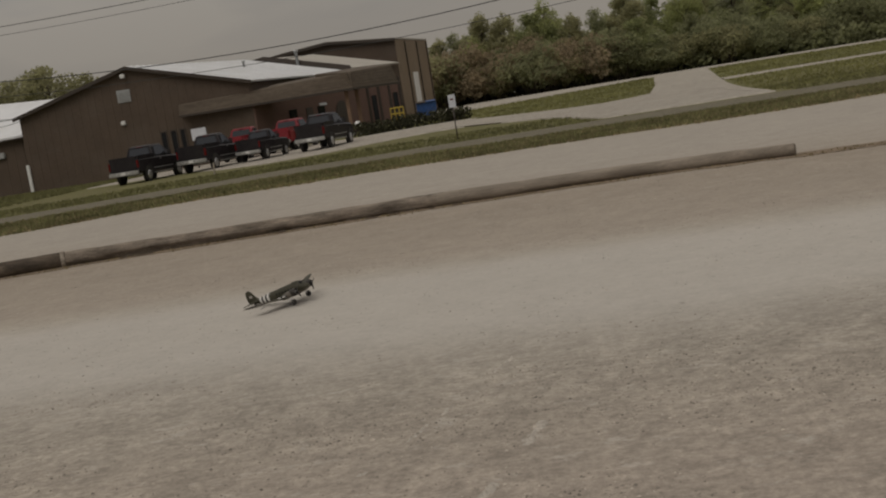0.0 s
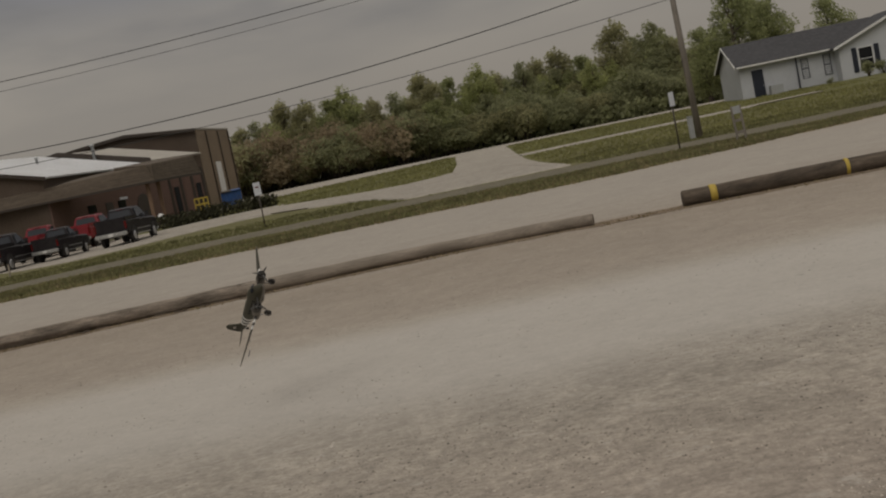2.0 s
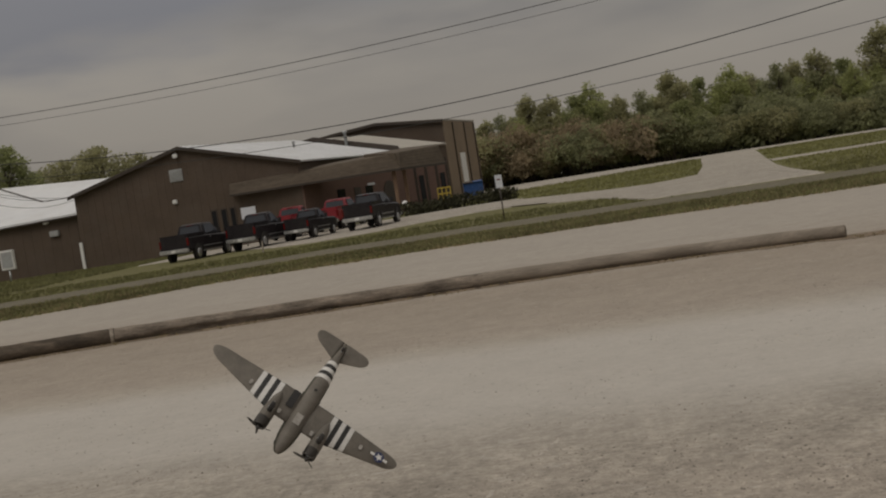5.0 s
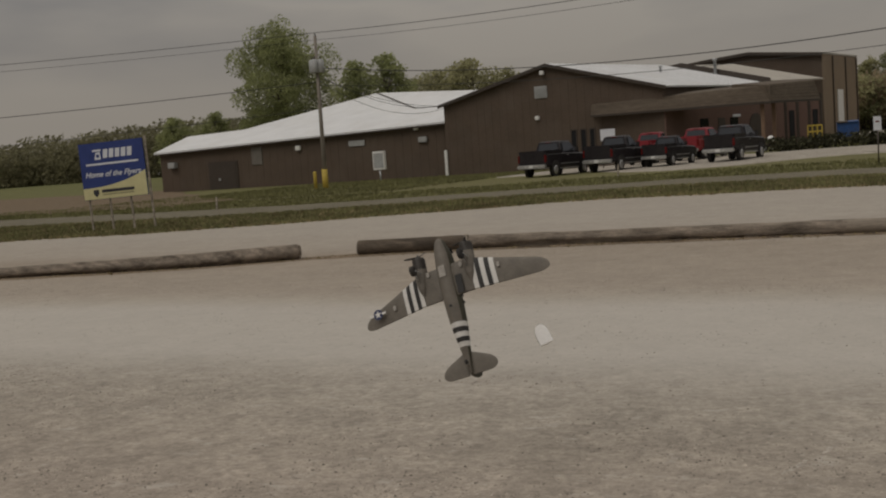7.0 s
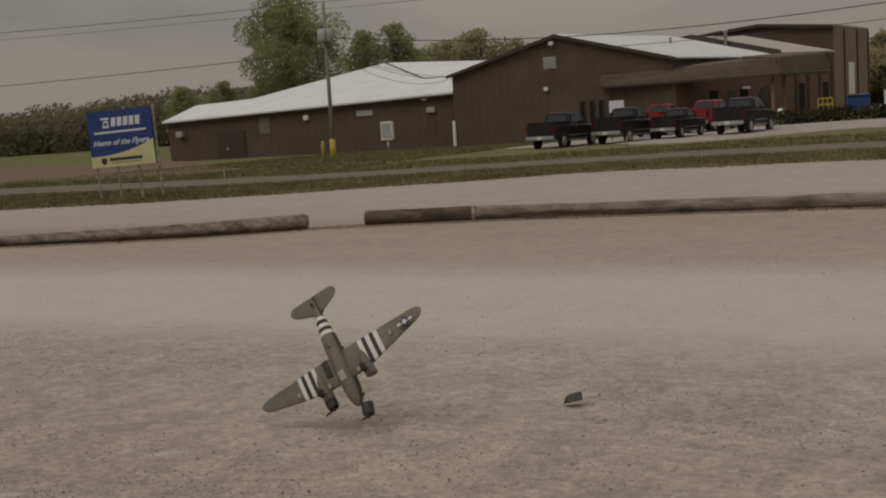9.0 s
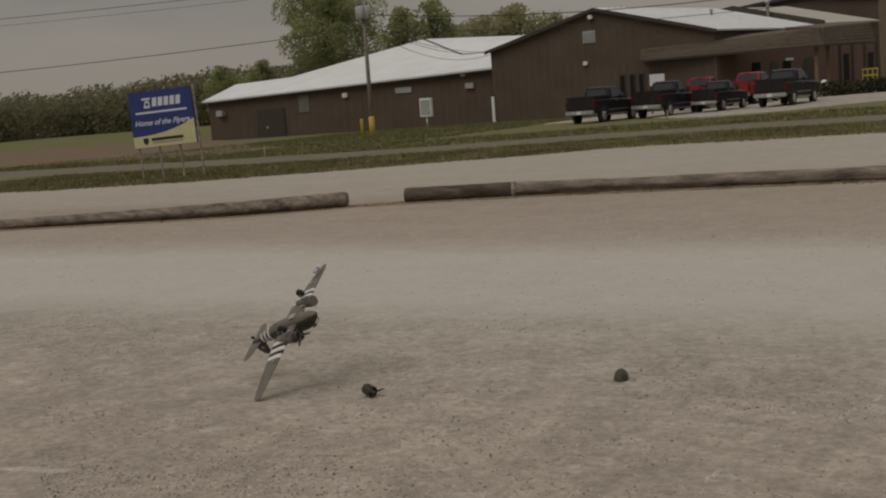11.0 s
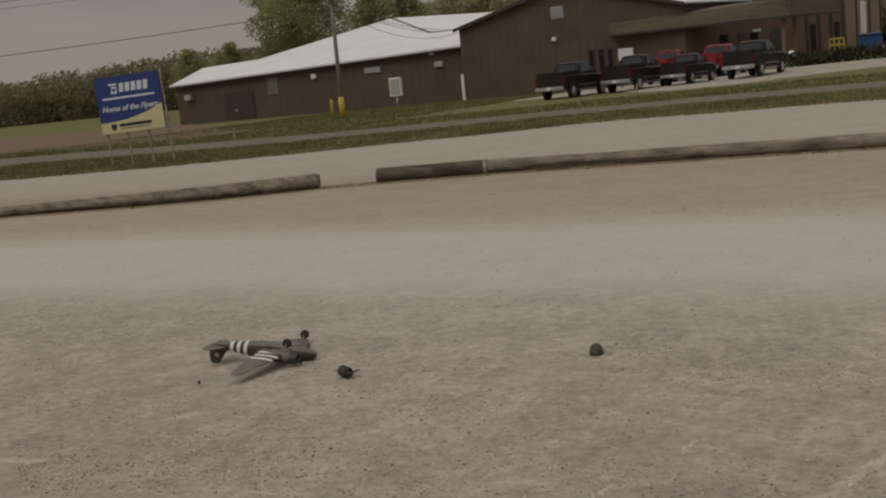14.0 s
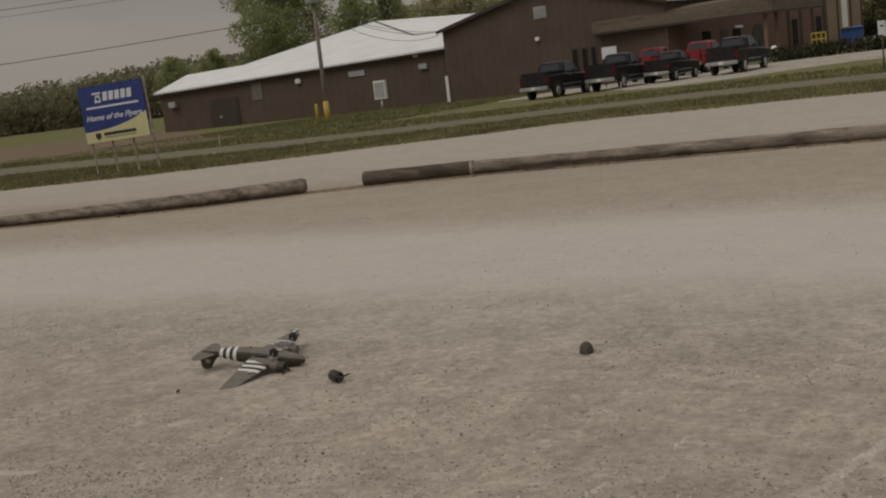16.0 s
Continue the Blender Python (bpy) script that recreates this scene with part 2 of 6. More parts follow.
M_ROOF_TAN = mat("weathered_tan_roof", (0.40, 0.375, 0.33), rough=0.65, vary=0.08, scale=0.5, fine=9, bump=0.05, dirt=(0.3, 0.27, 0.22), dirt_amount=0.35, dirt_scale=0.4, spec=0.4)
M_ROOF = mat("white_metal_roof", (0.68, 0.69, 0.70), rough=0.6, vary=0.06, scale=0.5, fine=9, bump=0.05, dirt=(0.52, 0.51, 0.48), dirt_amount=0.35, dirt_scale=0.4, spec=0.5)
M_TRIM = mat("dark_brown_trim", (0.055, 0.043, 0.034), rough=0.5, vary=0.12)
M_FASCIA = mat("brown_shingle_fascia", (0.110, 0.087, 0.064), rough=0.85, vary=0.2, scale=2.0, fine=30, bump=0.5, stretch=(1, 1, 2.5))
M_BRICK = mat("red_brown_brick", (0.150, 0.094, 0.077), rough=0.9, vary=0.3, scale=9, fine=45, bump=0.6, stretch=(1, 1, 3))
M_WHITE = mat("white_paint", (0.72, 0.72, 0.70), rough=0.55, vary=0.06, dirt=(0.5, 0.48, 0.44), dirt_amount=0.3)
M_SIDING = mat("white_vinyl_siding", (0.50, 0.515, 0.535), rough=0.5, vary=0.05, scale=1.0, fine=20, bump=0.1, dirt=(0.55, 0.55, 0.54), dirt_amount=0.3)
M_SHINGLE = mat("charcoal_shingle", (0.06, 0.06, 0.064), rough=0.95, vary=0.25, scale=3, fine=30, bump=0.6)
M_SHUTTER = mat("navy_shutter_paint", (0.018, 0.022, 0.034), rough=0.5, vary=0.15)
M_GLASS = glass_mat("dark_window_glass")
M_CARGLASS = glass_mat("car_window_glass", (0.05, 0.053, 0.058), 0.08, 0.6)
M_STEEL = mat("galvanised_steel", (0.42, 0.43, 0.43), rough=0.45, metal=0.7, vary=0.15)
M_GREY = mat("grey_enamel", (0.36, 0.37, 0.37), rough=0.5, vary=0.1, dirt=(0.25, 0.23, 0.2))
M_POLE = mat("utility_pole_wood", (0.24, 0.215, 0.185), rough=0.9, vary=0.3, scale=3, fine=40, bump=0.6, stretch=(2, 2, 0.25), dirt=(0.07, 0.055, 0.045), dirt_amount=0.6)
M_WIRE = mat("dark_cable", (0.05, 0.05, 0.05), rough=0.6, vary=0.1, bump=0)
M_BLUE = mat("blue_dumpster_paint", (0.025, 0.075, 0.22), rough=0.5, vary=0.2, dirt=(0.08, 0.07, 0.07), dirt_amount=0.5)
M_TYRE = mat("tyre_rubber", (0.028, 0.026, 0.025), rough=0.85, vary=0.2, dirt=(0.10, 0.09, 0.075), dirt_amount=0.4)
M_CHROME = mat("dull_chrome", (0.5, 0.5, 0.5), rough=0.3, metal=0.7, vary=0.1, bump=0)
M_TRUCK_BLACK = mat("black_car_paint", (0.022, 0.019, 0.021), rough=0.3, vary=0.2, bump=0, spec=0.25, dirt=(0.09, 0.08, 0.065), dirt_amount=0.15)
M_TRUCK_RED = mat("red_car_paint", (0.215, 0.018, 0.026), rough=0.3, vary=0.12, bump=0, spec=0.5, dirt=(0.12, 0.08, 0.065), dirt_amount=0.15)
M_REDLAMP = mat("red_lamp_plastic", (0.12, 0.008, 0.008), rough=0.2, vary=0.1, bump=0)
M_SIGN_BLUE = mat("blue_sign_print", (0.030, 0.050, 0.185), rough=0.5, vary=0.12, bump=0, spec=0.3)
M_SIGN_CREAM = mat("cream_sign_print", (0.58, 0.54, 0.30), rough=0.5, vary=0.06, bump=0, spec=0.3)
M_SIGN_INK = mat("dark_sign_print", (0.03, 0.03, 0.04), rough=0.5, vary=0.1, bump=0)
M_SIGN_WHITE = mat("white_sign_print", (0.62, 0.64, 0.68), rough=0.5, vary=0.05, bump=0)
M_BARK = mat("tree_bark", (0.12, 0.098, 0.078), rough=0.95, vary=0.35, scale=6, fine=40, bump=0.8, stretch=(1, 1, 0.3))
def leafy(m, share=0.62):
    """Lets light through a leaf material."""
    n, l = m.node_tree.nodes, m.node_tree.links
    bs = n["Principled BSDF"]
    tr = n.new("ShaderNodeBsdfTranslucent")
    mx = n.new("ShaderNodeMixShader")
    mx.inputs[0].default_value = share
    l.new(bs.inputs["Base Color"].links[0].from_socket, tr.inputs["Color"])
    l.new(bs.outputs[0], mx.inputs[1])
    l.new(tr.outputs[0], mx.inputs[2])
    l.new(mx.outputs[0], n["Material Output"].inputs["Surface"])
    return m


LEAVES = [leafy(mat("leaf_" + w, [v * 1.14 for v in c], rough=0.75, vary=0.3, scale=0.5, fine=3, bump=0, island=0.16, spec=0.1)) for w, c in (
    ("fresh", (0.35, 0.37, 0.17)), ("mid", (0.285, 0.305, 0.15)), ("olive", (0.32, 0.31, 0.175)),
    ("dark", (0.295, 0.305, 0.175)), ("russet", (0.37, 0.305, 0.205)), ("wood", (0.215, 0.205, 0.125)))]
M_HEDGE = mat("hedge_leaf", (0.045, 0.045, 0.024), rough=0.8, vary=0.3, scale=1.5, fine=5, bump=0, island=0.5, spec=0.2)


# ---- mesh helpers ----
def part(name, bm, material, parent=None, label=""):
    me = bpy.data.meshes.new(name)
    bm.normal_update()
    bm.to_mesh(me)
    bm.free()
    for m in (material if isinstance(material, (list, tuple)) else (material,)):
        me.materials.append(m)
    ob = new(name, me)
    if parent:
        ob.parent = parent
    if label:
        ob["label"] = label
    return ob


def thing(name, m, label, category, group=""):
    ob = new(name)
    ob.empty_display_size = 0.2
    ob.matrix_world = m
    return tagged(ob, label, category, group)


def box(bm, x0, x1, y0, y1, z0, z1, m=None, bevel=0.0, taper=None):
    """A box; taper = (dx, dy) by which each side of its top is drawn in."""
    tx, ty = taper or (0, 0)
    v = [bm.verts.new(p) for p in ((x0, y0, z0), (x1, y0, z0), (x1, y1, z0), (x0, y1, z0),
                                   (x0 + tx, y0 + ty, z1), (x1 - tx, y0 + ty, z1), (x1 - tx, y1 - ty, z1), (x0 + tx, y1 - ty, z1))]
    for q in ((3, 2, 1, 0), (4, 5, 6, 7), (0, 1, 5, 4), (1, 2, 6, 5), (2, 3, 7, 6), (3, 0, 4, 7)):
        bm.faces.new([v[k] for k in q])
    if bevel:
        es = {e for w in v for e in w.link_edges}
        r = bmesh.ops.bevel(bm, geom=list(es), offset=bevel, segments=2, affect="EDGES")
        v = list({w for f in r["faces"] for w in f.verts} | {w for w in v if w.is_valid})
    if m is not None:
        bmesh.ops.transform(bm, matrix=m, verts=v)
    return v


def prism(bm, pts, vec):
    """A flat polygon drawn out along vec."""
    a = [bm.verts.new(p) for p in pts]
    b = [bm.verts.new(Vector(p) + Vector(vec)) for p in pts]
    n = len(a)
    bm.faces.new(a)
    bm.faces.new(b[::-1])
    for k in range(n):
        bm.faces.new((a[k], b[k], b[(k + 1) % n], a[(k + 1) % n]))
    bmesh.ops.recalc_face_normals(bm, faces=list({f for w in a + b for f in w.link_faces}))


def tube(bm, pts, radii, seg=10, cap=True, wobble=0.0, rnd=None, smooth=True):
    """A round tube along points."""
    pts = [Vector(p) for p in pts]
    if not isinstance(radii, (list, tuple)):
        radii = [radii] * len(pts)
    rings, ref = [], None
    for k, p in enumerate(pts):
        d = (pts[min(k + 1, len(pts) - 1)] - pts[max(k - 1, 0)]).normalized()
        if ref is None:
            ref = d.orthogonal().normalized()
        ref = (ref - d * ref.dot(d)).normalized()
        b = d.cross(ref)
        ring = []
        for s in range(seg):
            a = 2 * math.pi * s / seg
            r = radii[k] * (1 + (rnd.uniform(-wobble, wobble) if rnd else 0))
            ring.append(bm.verts.new(p + (ref * math.cos(a) + b * math.sin(a)) * r))
        rings.append(ring)
    for r0, r1 in zip(rings, rings[1:]):
        for s in range(seg):
            f = bm.faces.new((r0[s], r0[(s + 1) % seg], r1[(s + 1) % seg], r1[s]))
            f.smooth = smooth
    if cap:
        bm.faces.new(rings[0][::-1])
        bm.faces.new(rings[-1])
    return rings


def S(t):
    t = min(max(t, 0.0), 1.0)
    return t * t * (3 - 2 * t)


def tz(x, y):
    """The ground's height: level lot and road, rising gently beyond the road."""
    return 1.1 * S((y - 45) / 70) * S((x + 28) / 22) + 1.2 * S((-x - 75) / 60) * S((y - 75) / 80)


def edge_y(x):
    """The gravel lot's far edge, against the grass verge."""
    return float(np.interp(x, (-70, -26, -20.6, -17, -14.2, -11.4, -8, 0, 6.4, 12, 16.6, 24, 70), (18, 23.9, 25.3, 27.1, 29.2, 31.4, 32.2, 32.4, 31.8, 32.6, 34.6, 36, 38))) + noise.noise((x * 0.35, 3.1, 0)) * 0.5


def road_y(x):
    """The near edge of the road."""
    return 39.2 - 7.0 * S((-6 - x) / 22) + noise.noise((x * 0.35, 3.1, 0)) * 0.5


def skirt(bm):
    """Lets the border of a sheet slope down into the ground."""
    mid = sum((v.co for v in bm.verts), Vector()) / len(bm.verts)
    low = {}
    for e in [e for e in bm.edges if len(e.link_faces) == 1]:
        for v in e.verts:
            if v not in low:
                d = v.co - mid
                out = Vector((0.0, 0.25 if d.y > 0 else -0.25, -0.12))
                low[v] = bm.verts.new(v.co + out)
        a, b = e.verts
        bm.faces.new((a, b, low[b], low[a]))
    bmesh.ops.recalc_face_normals(bm, faces=bm.faces)


def sheet(name, material, xs, lo, hi, rows, lift, label):
    """A sheet of ground between two curves y = lo(x) and y = hi(x)."""
    bm = bmesh.new()
    grid = []
    for x in xs:
        a, b = lo(x), hi(x)
        grid.append([bm.verts.new((x, a + (b - a) * r, tz(x, a + (b - a) * r) + lift)) for r in rows])
    for c0, c1 in zip(grid, grid[1:]):
        for k in range(len(rows) - 1):
            bm.faces.new((c0[k], c1[k], c1[k + 1], c0[k + 1]))
    skirt(bm)
    return tagged(part(name, bm, material), label, kind="structure")


def frange(a, b, s):
    k = int(round((b - a) / s))
    return [a + (b - a) * i / k for i in range(k + 1)]


# ---- ground ----
def lane_near(x):
    return float(np.interp(x, (-10, -4, 0, 6, 11, 30, 95), (90.5, 92.6, 94.3, 100, 106, 105.5, 102)))


def build_ground():
    xs = [-1800, -900, -450, -250] + frange(-160, 160, 5) + [250, 450, 900, 1800]
    ys = [-900, -300, -100] + frange(-40, 200, 5) + [260, 400, 700, 1200, 2400]
    bm = bmesh.new()
    g = [[bm.verts.new((x, y, tz(x, y) - 0.02)) for y in ys] for x in xs]
    for c0, c1 in zip(g, g[1:]):
        for k in range(len(ys) - 1):
            bm.faces.new((c0[k], c1[k], c1[k + 1], c0[k + 1]))
    tagged(part("ground", bm, M_GRASS), "mown spring grass on level ground", kind="structure")
    rows = [k / 40 for k in range(41)]
    sheet("gravel_lot", M_GRAVEL, frange(-70, 70, 0.5), lambda x: -40, edge_y, rows, 0.0, "crushed limestone gravel lot, dusty and rutted")
    sheet("road", M_ROAD, frange(-160, 160, 1), lambda x: road_y(x) + noise.noise((x * .9, 8, 0)) * .4, lambda x: road_y(x) + 6 + noise.noise((x * .9, 5, 0)) * .5,
          [0, .25, .5, .75, 1], 0.03, "worn pale asphalt road between grass verges")
    # gravel where the vehicles stand
    sheet("parking_strip", M_LANE, frange(-27, -4, 0.5), lambda x: 57 + 8 * S((-14 - x) / 9) + 6.5 * S((x + 14) / 9) + noise.noise((x * .5, 2, 0)) * .8, lambda x: 74.0 + 4 * S((-12 - x) / 4), rows[::4], 0.025, "pale gravel parking strip before the hall")
    # drive that leaves the road, with a flared mouth round a grass island
    nx, ny = (-5.6, -3.1, 0, 1.3, 2.5, 9.6), (65.0, 62.0, 58.3, 54.0, 47.4, 47.4)
    hx, hy = (-5.6, -1.8, 1.5, 3.6, 5.6, 7.2, 9.6), (73.5, 69.0, 65.8, 65.0, 66.5, 69.0, 69.0)
    sheet("driveway", M_LANE, frange(-5.6, 9.6, .4), lambda x: float(np.interp(x, nx, ny)), lambda x: float(np.interp(x, hx, hy)), rows[::4], 0.04, "pale gravel driveway with a flared mouth")
    bm = bmesh.new()
    yy = (49, 56, 61.4, 66, 71, 79, 87, 97, 107.5)
    xl, xr = (9.3, 9.3, 9.3, 6.4, 7.0, 8.1, 8.9, 9.9, 11.2), (9.7, 10.0, 10.4, 10.8, 11.4, 12.3, 13.3, 14.5, 15.8)
    ring = []
    for y in frange(49, 107.5, 1.5):
        a, b = float(np.interp(y, yy, xl)), float(np.interp(y, yy, xr))
        ring.append([bm.verts.new((a + (b - a) * t, y, tz(a + (b - a) * t, y) + .05)) for t in (0, .5, 1)])
    for r0, r1 in zip(ring, ring[1:]):
        for k in (0, 1):
            bm.faces.new((r0[k], r0[k + 1], r1[k + 1], r1[k]))
    skirt(bm)
    tagged(part("driveway_arm", bm, M_LANE), "pale gravel drive running to the wood", kind="structure")
    sheet("far_lane", M_LANE, frange(-10, 95, 2), lane_near, lambda x: 122 - 0.05 * x, rows[::4], 0.06, "pale gravel lane along the wood")
    sheet("house_path", M_LANE, frange(11.8, 34, 1), lambda x: 73.2 + .15 * (x - 12), lambda x: 74.9 + .15 * (x - 12), [0, .5, 1], 0.045, "narrow pale track across the lawn")
    sheet("field", M_SOIL, frange(-260, -36, 3), lambda x: 45 + noise.noise((x * .1, 1, 1)) * 2, lambda x: float(np.interp(x, (-90, -70, -50, -36), (92, 88, 64, 50))) + noise.noise((x * .13, 4, 1)) * 2, rows[::2], 0.03, "bare tilled brown field")
    # trodden soil along the foot of the logs
    sheet("soil_strip", M_SOILSTRIP, frange(-21, 17, .25), lambda x: log_y(x) - .42 + noise.noise((x * 1.7, 4, 0)) * .22, lambda x: log_y(x) + .28 + noise.noise((x * 1.9, 9, 0)) * .12, [0, .33, .66, 1], 0.006, "brown soil and dry litter along the logs")


LOG_X = (-21, -15.5, -13.4, -11.6, -10.5, -9.65, -7.8, -5, -1.7, 0.7, 2.2, 3.76, 5.2, 8.4, 17)
LOG_Y = (12.7, 14.35, 14.9, 15.6, 16.4, 16.85, 17.42, 17.8, 18.1, 18.15, 18.05, 17.6, 17.5, 17.0, 15.6)


def log_y(x):
    """The line on which the barrier logs lie."""
    return float(np.interp(x, LOG_X, LOG_Y))


def build_stones():
    rnd = random.Random(4)
    verts, faces = [], []

    def stone(x, y, s):
        b = len(verts)
        a0 = rnd.uniform(0, 6.28)
        for k in range(4):
            a = a0 + k * 1.57 + rnd.uniform(-.3, .3)
            verts.append((x + math.cos(a) * s * rnd.uniform(.7, 1.3), y + math.sin(a) * s * rnd.uniform(.7, 1.3), rnd.uniform(-.002, .25 * s)))
        verts.append((x + rnd.uniform(-.3, .3) * s, y + rnd.uniform(-.3, .3) * s, s * rnd.uniform(.5, .9)))
        for k in range(4):
            faces.append((b + k, b + (k + 1) % 4, b + 4))
    for _ in range(85000):
        y = 3.4 + 14.5 * rnd.random() ** 1.6
        x = rnd.uniform(-1.15, 0.55) * y
        if 7.4 < y < 11.6 and rnd.random() < .75:
            continue
        if noise.noise((x * .8, y * 1.5, 7.7)) + .35 * noise.noise((x * 3, y * 5, 2.2)) < rnd.uniform(-.35, .5):
            continue
        stone(x, y, rnd.choice((.004, .005, .005, .006, .006, .007, .009)) * rnd.uniform(.7, 1.3))
    me = bpy.data.meshes.new("loose_stones")
    me.from_pydata(verts, [], faces)
    me.materials.append(M_STONE)
    tagged(new("loose_stones", me), "loose grey and tan gravel stones", "stones", kind="stuff")


def build_ruts():
    """Low ridges of pale fines pushed up beside wheel tracks."""
    rnd = random.Random(9)
    verts, faces = [], []
    for line, w in ((((-.3, 7.1), (-.54, 6.36), (-.85, 5.41), (-1.13, 4.7), (-1.36, 4.08), (-1.6, 3.3)), .022), (((-.2, 5.4), (-.41, 4.58), (-.56, 4.13), (-.8, 3.4)), .03), (((-5.2, 3.6), (-4.44, 3.71), (-4.15, 3.75)), .03)):
        ys = [p[1] for p in line]
        if ys[0] > ys[-1]:
            line = line[::-1]
        for k in range(170):
            f = k / 169 * (len(line) - 1)
            i = min(int(f), len(line) - 2)
            a, b = Vector((*line[i], 0)), Vector((*line[i + 1], 0))
            c = a.lerp(b, f - i)
            if noise.noise((c.x * 5, c.y * 5, w * 40)) < .02:
                continue
            u = (b - a).normalized()
            v = Vector((-u.y, u.x, 0)) * w * rnd.uniform(.5, 1.2)
            c += v * rnd.uniform(-.6, .6)
            u = u * rnd.uniform(.015, .04)
            n = len(verts)
            verts.extend([c - u - v + Vector((0, 0, -.003)), c + u - v * .7 + Vector((0, 0, -.003)), c + u + v + Vector((0, 0, -.003)), c - u + v * .8 + Vector((0, 0, -.003)), c + Vector((0, 0, rnd.uniform(.003, .009)))])
            faces.extend([(n + j, n + (j + 1) % 4, n + 4) for j in range(4)])
    me = bpy.data.meshes.new("wheel_ruts")
    me.from_pydata(verts, [], faces)
    me.materials.append(M_DUST)
    tagged(new("wheel_ruts", me), "pale dusty ridges along wheel tracks", "ruts", kind="stuff")


def build_grass(name, material, count, spot, height, seed, label):
    rnd = random.Random(seed)
    verts, faces = [], []
    for _ in range(count):
        x, y = spot(rnd)
        z, h = tz(x, y), height * rnd.uniform(.5, 1.4)
        for _b in range(3):
            a, w = rnd.uniform(0, 6.28), rnd.uniform(.02, .05)
            dx, dy = math.cos(a), math.sin(a)
            b = len(verts)
            lx, ly = rnd.uniform(-.5, .5) * h, rnd.uniform(-.5, .5) * h
            ox, oy = rnd.uniform(-.12, .12), rnd.uniform(-.12, .12)
            verts += [(x + ox - dx * w, y + oy - dy * w, z - .03), (x + ox + dx * w, y + oy + dy * w, z - .03), (x + ox + lx, y + oy + ly, z + h * rnd.uniform(.7, 1))]
            faces.append((b, b + 1, b + 2))
    me = bpy.data.meshes.new(name)
    me.from_pydata(verts, [], faces)
    me.materials.append(material)
    tagged(new(name, me), label, "grass", kind="stuff")


def verge(rnd, lo, hi, x0=-34, x1=30):
    x = rnd.uniform(x0, x1)
    a, b = edge_y(x) + lo, road_y(x) + hi
    return x, a + (b - a) * rnd.random()


build_ground()
build_stones()
build_ruts()
build_grass("verge_grass", M_BLADE, 30000, lambda r: verge(r, -0.25, 0.1), 0.085, 1, "short spring grass on the road verge")
build_grass("dry_verge_grass", M_BLADE_DRY, 19000, lambda r: verge(r, -0.4, 0.3), 0.07, 2, "dry tan grass among the green")


def far_verge(r):
    while True:
        x = r.uniform(-50, 32)
        y = road_y(x) + r.uniform(5.8, 16.4)
        if x > 10.2 or x < 0 or y < np.interp(x, (0, 1.3, 2.5, 10.2), (58.3, 54.0, 45.2, 45.2)) - .2:
            return x, y


def lawn(r):
    while True:
        x, y = r.uniform(-8, 40), r.uniform(50, 104)
        if x < 9.8 and np.interp(x, (-8, -5.6, -1.8, 1.5, 3.6, 5.6, 7.2), (76, 73.5, 69.0, 65.8, 65.0, 66.5, 69.0)) + .3 < y < lane_near(x) - .3 and x < np.interp(y, (66, 71, 79, 87, 97), (6.4, 7.0, 8.1, 8.9, 9.9)):
            return x, y
        if x > np.interp(y, (49, 61.4, 71, 87, 107), (9.9, 10.6, 11.6, 13.5, 16)) and abs(y - 73.8 - .15 * (x - 12)) > 1.8 and y < lane_near(x) - .5:
            return x, y


build_grass("yard_grass", M_BLADE, 9000, lambda r: (r.uniform(-48, -27), r.uniform(50, 79)), 0.10, 11, "rough yard grass before the low wing")
build_grass("lawn_grass", M_LAWN, 16000, lawn, 0.10, 8, "rough green lawn beside the drive")
build_grass("far_verge_grass", M_BLADE, 14000, far_verge, 0.09, 3, "mown grass beyond the road")


def log_foot(r):
    x = r.uniform(-21, 17)
    return x, log_y(x) - .16 + r.gauss(0, .12)


build_grass("log_litter", M_BLADE_DRY, 1500, log_foot, 0.028, 6, "dry grass litter along the logs")


def log(x0, x1, r0, r1, material, label, seed, rough=0.02, checks=9):
    """A used utility pole laid along the lot's edge as a barrier, checked and slightly bent."""
    rnd = random.Random(seed)
    ob = thing("barrier_log", pose(x0, log_y(x0), 0), label, "log", "parking barrier logs")
    bm = bmesh.new()
    n = max(12, int((x1 - x0) * 3.5))
    path, rad = [], []
    for k in range(n + 1):
        t = k / n
        x = x0 + (x1 - x0) * t
        r = r0 + (r1 - r0) * t
        y = sum(log_y(x + d) for d in (-.5, 0, .5)) / 3 if .05 < t < .95 else log_y(x)
        path.append((x - x0, y - log_y(x0) + noise.noise((t * 3, seed, 0)) * .04, r * .86 + noise.noise((t * 5, seed, 4)) * .012))
        rad.append(r * (1 + noise.noise((t * 9, seed, 9)) * .05))
    rings = tube(bm, path, rad, 18, True, rough, rnd)
    # long checks along the grain
    for c in range(checks):
        s = rnd.randrange(0, 18)
        a = rnd.randrange(0, n - 4)
        for k in range(a, min(n, a + rnd.randrange(4, max(6, n // 2)))):
            v = rings[k][s]
            v.co = v.co.lerp(Vector(path[k]), rnd.uniform(.12, .26))
    bmesh.ops.bevel(bm, geom=[e for e in bm.edges if len(e.link_faces) == 2 and any(len(f.verts) > 4 for f in e.link_faces)], offset=.012, segments=1, affect="EDGES")
    part("trunk", bm, material, ob)
    return ob


def strap(ob, x, r, w, material, label):
    """A band round the log at world x."""
    bm = bmesh.new()
    o = ob.matrix_world.translation
    tube(bm, [(x + d - o.x, log_y(x + d) - o.y, r * .86) for d in (-w / 2, -w / 4, w / 4, w / 2)], [r * 1.03, r * 1.08, r * 1.08, r * 1.03], 18)
    part("band", bm, material, ob, label)


